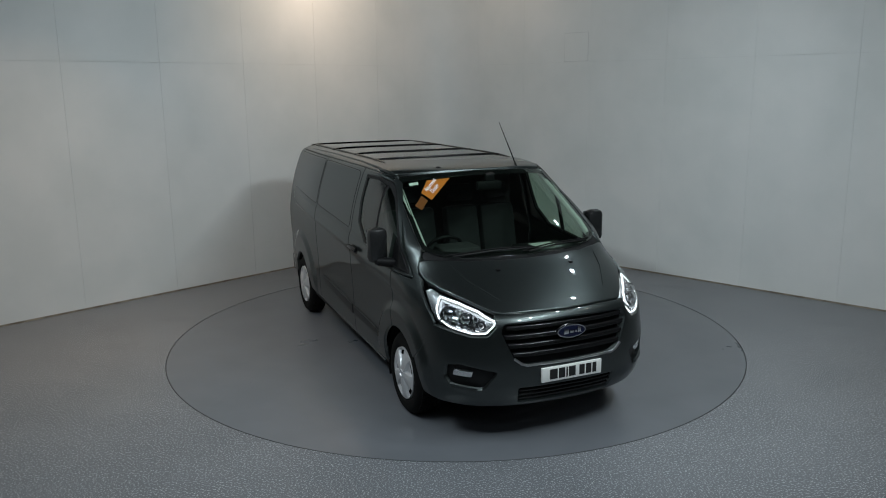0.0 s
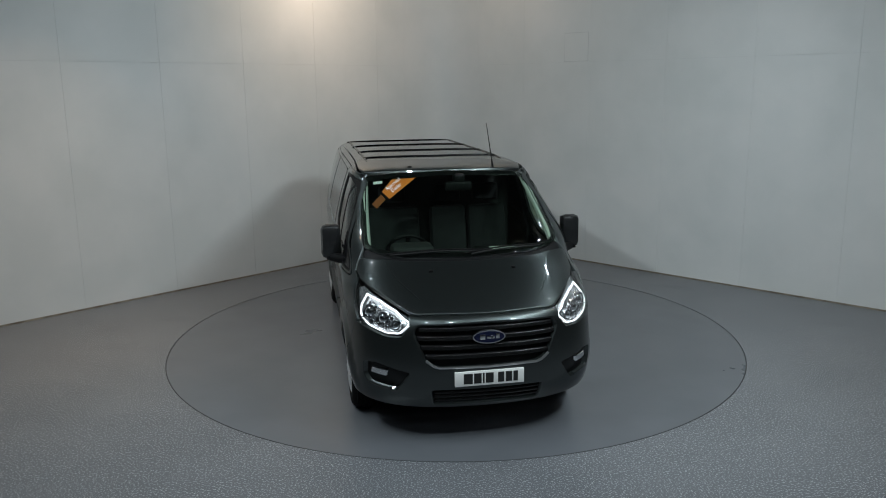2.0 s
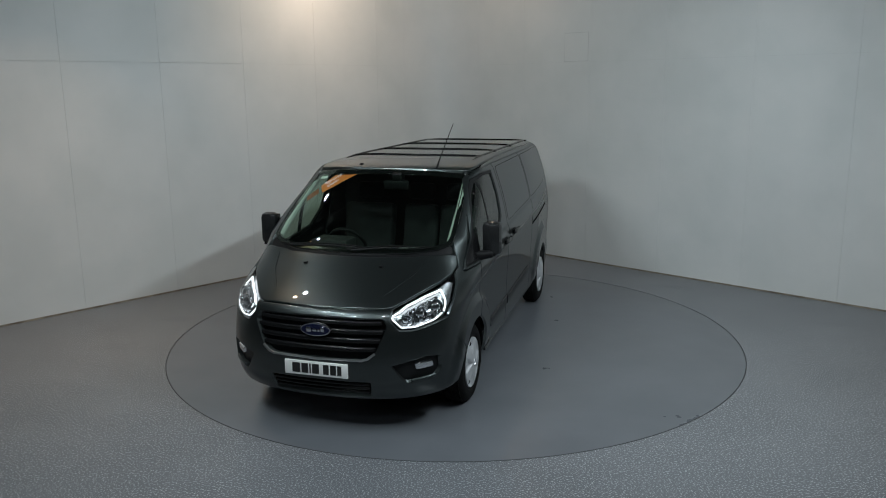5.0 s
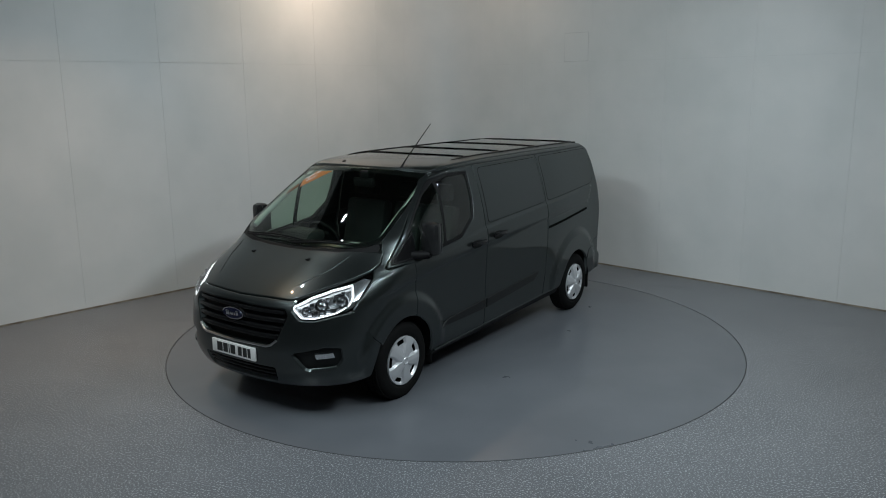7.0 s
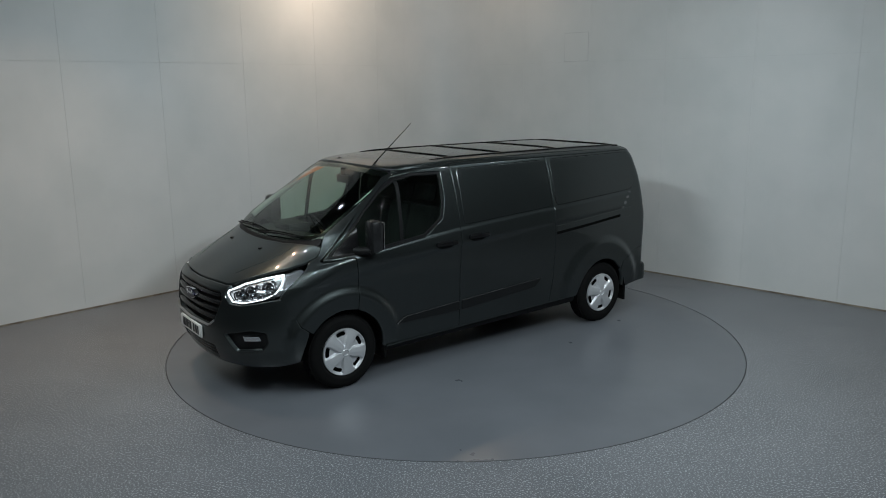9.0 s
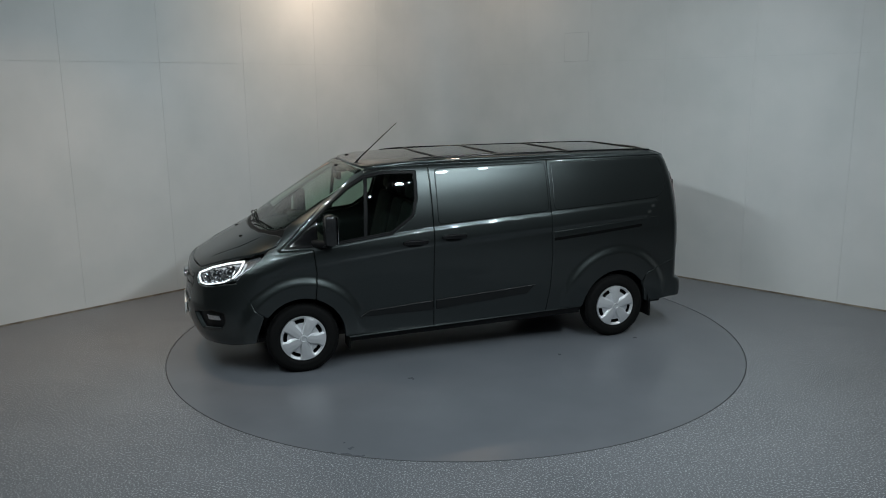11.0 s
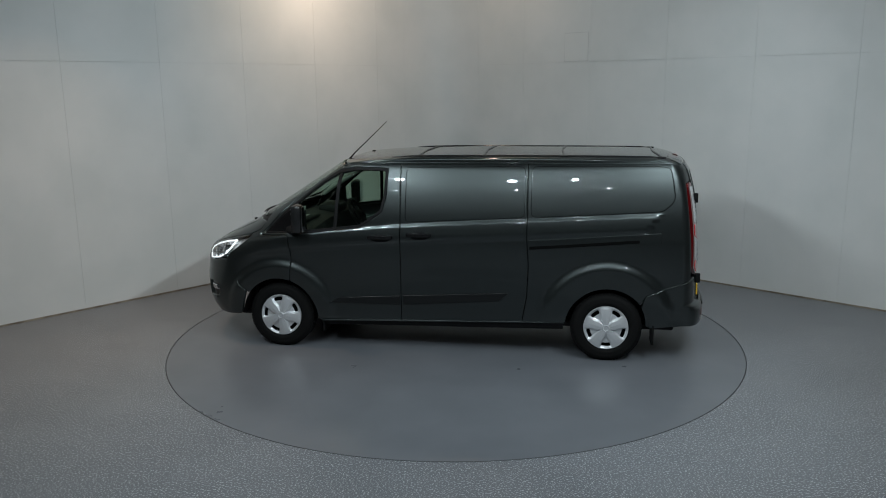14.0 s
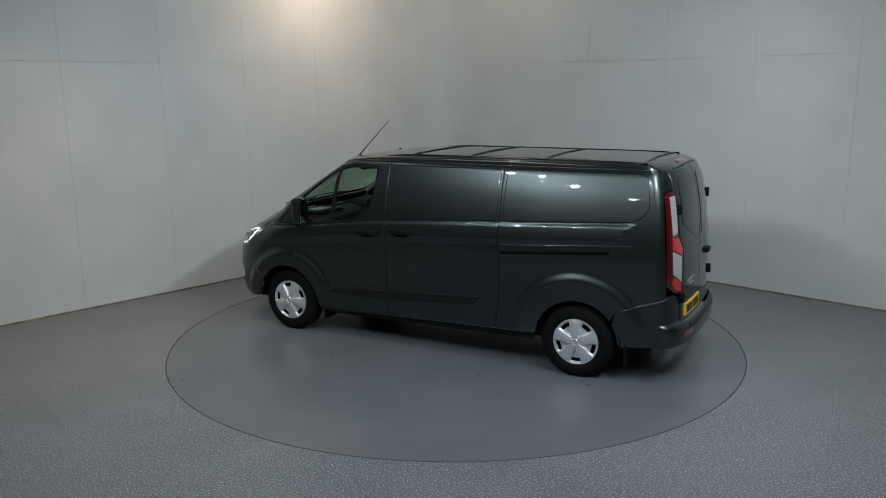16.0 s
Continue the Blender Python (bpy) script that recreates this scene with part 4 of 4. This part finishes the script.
def build_roof(van):
    h = [(-0.598, 0.0), (-0.615, 0.4), (-0.655, 0.62), (-0.715, 0.725), (-0.9, 0.757), (-1.2, 0.752), (-1.6, 0.735), (-2.6, 0.725), (-3.6, 0.735), (-3.94, 0.74), (-3.985, 0.70), (-4.0, 0.6), (-4.01, 0.0)]
    roof = patch("roof", s_roof, h + [(x, -y) for x, y in h[::-1][1:-1]], M["paint"], van, "glossy dark roof with raised ribs", step=0.06, edge=0.006)
    def line(pts):
        u, v = np.array([p[0] for p in pts]), np.array([p[1] for p in pts])
        P = s_roof(u, v)
        return [tuple(q) for q in P]
    for x in (-1.42, -2.08, -2.86, -3.78):
        vpart("roof_rib", tube([(a, b, c + 0.004) for a, b, c in line([(x + 0.03 * (1 - abs(k) / 5), 0.125 * k) for k in range(-5, 6)])], 0.008, 8), M["gloss"], roof, "raised dark roof rib")
    for s in (1, -1):
        vpart("roof_rail", tube([(a, b, c + 0.002) for a, b, c in line([(-1.15 - 0.18 * k, s * (0.655 - 0.0012 * k)) for k in range(16)])], [0.003] + [0.010] * 14 + [0.003], 8), M["gloss"], roof, "dark roof gutter rail")
        for x in (-1.42, -2.08, -2.86, -3.78):
            p = line([(x, s * 0.645)])[0]
            vpart("roof_mount", box(p[0] - 0.04, p[1] - 0.018, p[2] - 0.005, p[0] + 0.04, p[1] + 0.018, p[2] + 0.012, 0.005), M["gloss"], roof, "black roof mounting point")
    p = line([(-0.640, 0.448)])[0]
    ant = vpart("aerial", tube([(p[0], p[1], p[2] - 0.01), (p[0] - 0.066, p[1] + 0.005, p[2] + 0.06), (-1.06, 0.488, 2.295)], [0.012, 0.006, 0.003], 8), M["black"], roof, "thin black roof aerial")
    p = line([(-0.71, -0.31)])[0]
    vpart("roof_cap", lathe([(0.025, -0.01), (0.024, 0.008), (0.014, 0.016), (0, 0.018)], 16, axis="z"), M["black"], roof, "").location = (p[0], p[1], p[2] - 0.008)
    # top of the tail and high brake lamp
    h = [(0.0, 1.926), (0.66, 1.908), (0.70, 1.900), (0.68, 1.940), (0.6, 1.956), (0.0, 1.966)]
    patch("rear_header", s_rear, h + mirrored(h[1:-1][::-1]), M["paint"], van, "", step=0.05, edge=0.004, round_=0.008)
    patch("high_brake_lamp", s_rear, [(-0.16, 1.932), (0.16, 1.932), (0.15, 1.950), (-0.15, 1.950)], M["red_lens"], van, "narrow red high brake lamp", step=0.05, lift=0.008, lip=0.015)


def build_tail(van):
    half = [(-4.085, 0.842, 0.812), (-4.04, 0.897, 0.797), (-3.76, 0.97, 0.698), (-3.666, 0.97, 0.661)]
    up = around(-3.3, [(-4.25, 0.25, 0.562), (-4.20, 0.60, 0.564), (-4.17, 0.662, 0.58), (-4.15, 0.665, 0.79), (-4.125, 0.74, 0.825)] + half)
    a = [(-3.3 + 0.395 * math.cos(radians(t)), 0.97, 0.335 + 0.395 * math.sin(radians(t))) for t in (148, 158, 168, 176)]
    dn = around(-3.3, a + [(-3.74, 0.95, 0.335), (-4.05, 0.95, 0.365), (-4.2, 0.8, 0.375), (-4.28, 0.4, 0.38)])
    tw = lambda p: (p[0] if p[0] > 0 else p[0] + 2 * math.pi, p[1])
    up, dn = [tw(p) for p in up], [tw(p) for p in dn]
    other = lambda q: [(2 * math.pi - u, v) for u, v in q]
    out = up + dn + [(math.pi, 0.382)] + other(dn[::-1]) + other(up[::-1]) + [(math.pi, 0.562)]
    b = patch("rear_bumper", S_TAIL, out, M["paint"], van, "dark grey rear bumper with step", step=0.035, scale=0.95, round_=0.012, edge=0.006, lip=0.04)
    st = [(math.pi - 0.55, 0.548), (math.pi - 0.55, 0.50), (math.pi + 0.55, 0.50), (math.pi + 0.55, 0.548)]
    patch("bumper_step", S_TAIL, st, M["strip"], b, "black ribbed plastic step pad", step=0.05, lift=0.006, lip=0.02, scale=0.95)
    for s in (1, -1):
        r = around(-3.3, [(-4.22, 0.72, 0.44), (-4.27, 0.5, 0.44), (-4.27, 0.5, 0.49), (-4.22, 0.72, 0.49)])
        patch("reflector", S_TAIL, r, M["red_lens"], b, "red bumper reflector", step=0.04, lift=0.004, lip=0.01, edge=0.003, scale=0.95, side=s, round_=0.005)


def build_inside(van):
    vpart("underbody", box(-3.95, -0.80, 0.29, 0.50, 0.80, 0.345, 0.02), M["black"], van, "black underbody pan")
    vpart("bulkhead", box(-1.42, -0.80, 0.36, -1.39, 0.80, 1.88, 0.01), M["dark_trim"], van, "dark load-bay bulkhead")
    vpart("front_bulkhead", box(0.30, -0.78, 0.36, 0.34, 0.78, 1.18, 0.01), M["black"], van, "")
    vpart("headlining", box(-1.38, -0.66, 1.86, -0.78, 0.66, 1.885, 0.01), M["liner"], van, "pale grey headlining")
    bm = bmesh.new()
    prof = [(0.30, 1.20), (0.10, 1.245), (-0.10, 1.265), (-0.28, 1.22), (-0.33, 1.08), (-0.26, 0.85), (-0.1, 0.7), (0.3, 0.7)]
    rows = [[bm.verts.new((x - 0.05 * (abs(y) / 0.8) ** 2, y, z - 0.015 * abs(y))) for x, z in prof] for y in (-0.82, -0.6, -0.3, 0.0, 0.3, 0.6, 0.82)]
    for p, q in zip(rows, rows[1:]):
        for i in range(len(prof)):
            j = (i + 1) % len(prof)
            bm.faces.new((p[i], p[j], q[j], q[i]))
    bm.faces.new(rows[0][::-1]), bm.faces.new(rows[-1])
    dash = vpart("dashboard", bm, M["dark_trim"], van, "dark moulded dashboard")
    vpart("binnacle", box(-0.30, -0.56, 1.22, -0.05, -0.2, 1.33, 0.04), M["dark_trim"], dash, "")
    vpart("dash_tray", box(-0.2, 0.15, 1.245, 0.05, 0.62, 1.285, 0.02), M["black"], dash, "")
    vpart("paper_sheet", box(-0.12, 0.28, 1.286, 0.04, 0.5, 1.289), M["liner"], dash, "pale paper on the dashboard", smooth=False)
    wm = pose(-0.47, -0.38, 1.20, 0, -62, 0)
    ring = [wm @ Vector((0.185 * math.cos(t), 0.185 * math.sin(t), 0)) for t in [2 * math.pi * i / 28 for i in range(28)]]
    wheel = vpart("steering_wheel", tube(ring, 0.016, 8, closed=True), M["black"], van, "black steering wheel")
    vpart("wheel_boss", box(-0.07, -0.07, -0.02, 0.07, 0.07, 0.03, 0.02, m=wm), M["black"], wheel, "")
    for a in (0, 180, 270):
        vpart("spoke", box(0.05, -0.018, -0.01, 0.18, 0.018, 0.01, 0.005, m=wm @ pose(0, 0, 0, 0, 0, a)), M["black"], wheel, "")
    for y0, y1 in ((-0.68, -0.16), (-0.05, 0.30), (0.32, 0.70)):
        seat = vpart("seat", box(-1.05, y0, 0.62, -0.5, y1, 0.86, 0.06), M["seat"], van, "dark grey cloth cab seat")
        vpart("backrest", box(-0.10, y0, 0, 0.06, y1, 0.70, 0.05, m=pose(-1.03, 0, 0.82, 0, -14, 0)), M["seat"], seat, "")
        ym = (y0 + y1) / 2
        vpart("headrest", box(-0.05, ym - 0.13, 0, 0.05, ym + 0.13, 0.17, 0.04, m=pose(-1.19, 0, 1.54, 0, -10, 0)), M["seat"], seat, "")
    # pale trim inside the pillars
    for s in (1, -1):
        pts = [tuple(p) for p in s_front(np.array([0.775, 0.77, 0.755, 0.735, 0.72]), np.array([1.37, 1.46, 1.62, 1.75, 1.84]))]
        vpart("pillar_trim", tube([(x - 0.07, y * s, z) for x, y, z in pts], 0.028, 8), M["liner"], van, "pale grey pillar trim")
    vpart("inside_mirror", box(-0.55, -0.02, 1.73, -0.50, 0.22, 1.81, 0.015), M["black"], van, "black inside mirror")
    vpart("sensor_pod", box(-0.62, 0.06, 1.80, -0.50, 0.16, 1.88, 0.02), M["black"], van, "")


def build_wheel(van, x, side, turn):
    r = 0.338
    tyre = bmesh.new()
    lathe([(0.212, -0.2), (0.29, -0.205), (0.322, -0.19), (r - 0.004, -0.168), (r, -0.15), (r, -0.072), (r - 0.004, -0.05), (0.324, -0.03), (0.305, -0.014), (0.285, -0.008), (0.27, -0.010), (0.255, -0.006), (0.235, -0.012), (0.218, -0.024), (0.205, -0.05), (0.205, -0.19), (0.212, -0.2)], 56, tyre)
    rim = bmesh.new()
    lathe([(0.208, -0.05), (0.20, -0.10), (0.12, -0.085), (0.05, -0.05), (0, -0.05)], 32, rim)
    w = part("wheel", rim, M["black"], van, "black steel wheel with silver cover")
    w.location = (x + OX, 0.962 * side + OY, r)
    w.rotation_euler = (0, radians(turn), 0 if side > 0 else math.pi)
    part("tyre", tyre, M["rubber"], w, "black rubber tyre")
    # tread blocks
    tb = bmesh.new()
    for i in range(64):
        for yy, sh in ((-0.058, 0), (-0.09, 0.5), (-0.125, 0), (-0.16, 0.5)):
            a = 2 * math.pi * (i + sh) / 64
            m = Matrix.Rotation(a, 4, "Y") @ Matrix.Translation((0, yy, r))
            vs = [tb.verts.new(m @ Vector(c)) for c in ((-0.012, -0.012, 0.004), (0.012, -0.012, 0.004), (0.012, 0.012, 0.004), (-0.012, 0.012, 0.004), (-0.014, -0.014, -0.006), (0.014, -0.014, -0.006), (0.014, 0.014, -0.006), (-0.014, 0.014, -0.006))]
            for f in ((0, 1, 2, 3), (0, 4, 5, 1), (1, 5, 6, 2), (2, 6, 7, 3), (3, 7, 4, 0)):
                tb.faces.new([vs[k] for k in f])
    tagged(part("tread", tb, M["rubber"], w, "black tread blocks", smooth=False), kind="stuff")
    # cover with five slots and broad spokes
    cv = bmesh.new()
    n = 150
    rads = [0.0, 0.022, 0.026, 0.032, 0.036, 0.044, 0.052, 0.064, 0.08, 0.10, 0.12, 0.14, 0.152, 0.156, 0.170, 0.184, 0.188, 0.198, 0.207, 0.213, 0.215]
    rows = []
    for rr in rads:
        row = []
        for i in range(n if rr else 1):
            q = 1 - abs((i / n * 5) % 1 - 0.5) * 2
            h = 0.014 - 0.020 * (rr / 0.214) ** 2
            if rr < 0.024:
                h -= 0.003
            elif rr < 0.034:
                h += 0.005
            wide = 0.12 + 0.42 * min(max((rr - 0.05) / 0.10, 0), 1)
            dip = min(max((rr - 0.04) / 0.03, 0), 1) * min(max((0.204 - rr) / 0.014, 0), 1)
            h -= 0.022 * dip * min(max((wide - q) / 0.15, 0), 1)
            h += 0.004 * dip * min(max((q - 0.5) / 0.5, 0), 1)
            if rr > 0.214:
                h -= 0.02
            a = 2 * math.pi * i / n
            row.append(cv.verts.new((rr * math.sin(a), h - 0.006, rr * math.cos(a))))
        rows.append(row)
    for k, (p, q) in enumerate(zip(rows, rows[1:])):
        for i in range(n):
            ph = 1 - abs(((i + 0.5) / n * 5) % 1 - 0.5) * 2
            if 0.1515 < rads[k] < 0.187 and ph < (0.40 if 0.155 < rads[k] < 0.183 else 0.32):
                continue
            f = list(dict.fromkeys([p[i % len(p)], p[(i + 1) % n % len(p)], q[(i + 1) % n], q[i]]))
            cv.faces.new(f)
    part("wheel_cover", cv, M["silver"], w, "silver five-spoke wheel cover")
    return w


van = tagged(new("panel_van"), "dark grey metallic panel van standing on a turntable", "van")
for sd in (1, -1):
    build_side(van, sd)
build_front(van)
build_roof(van)
build_tail(van)
build_inside(van)
for wx, tn in ((0.0, 10), (-3.3, 38)):
    for sd in (1, -1):
        build_wheel(van, wx, sd, tn)

# ---------------------------------------------------------------- turning
def motions():
    rows = [(0.0, -65.47), (0.5, -67.05), (1.0, -69.91), (1.5, -73.95), (2.0, -78.6)]
    rows += [(2.0 + 0.5 * k, -78.6 - 4.602 * k) for k in range(1, 29)]
    walk(van, [(t, pose(0, 0, 0, 0, 0, h)) for t, h in rows])
    walk(turntable, [(t, pose(0, 0, 0, 0, 0, h)) for t, h in rows])


motions()
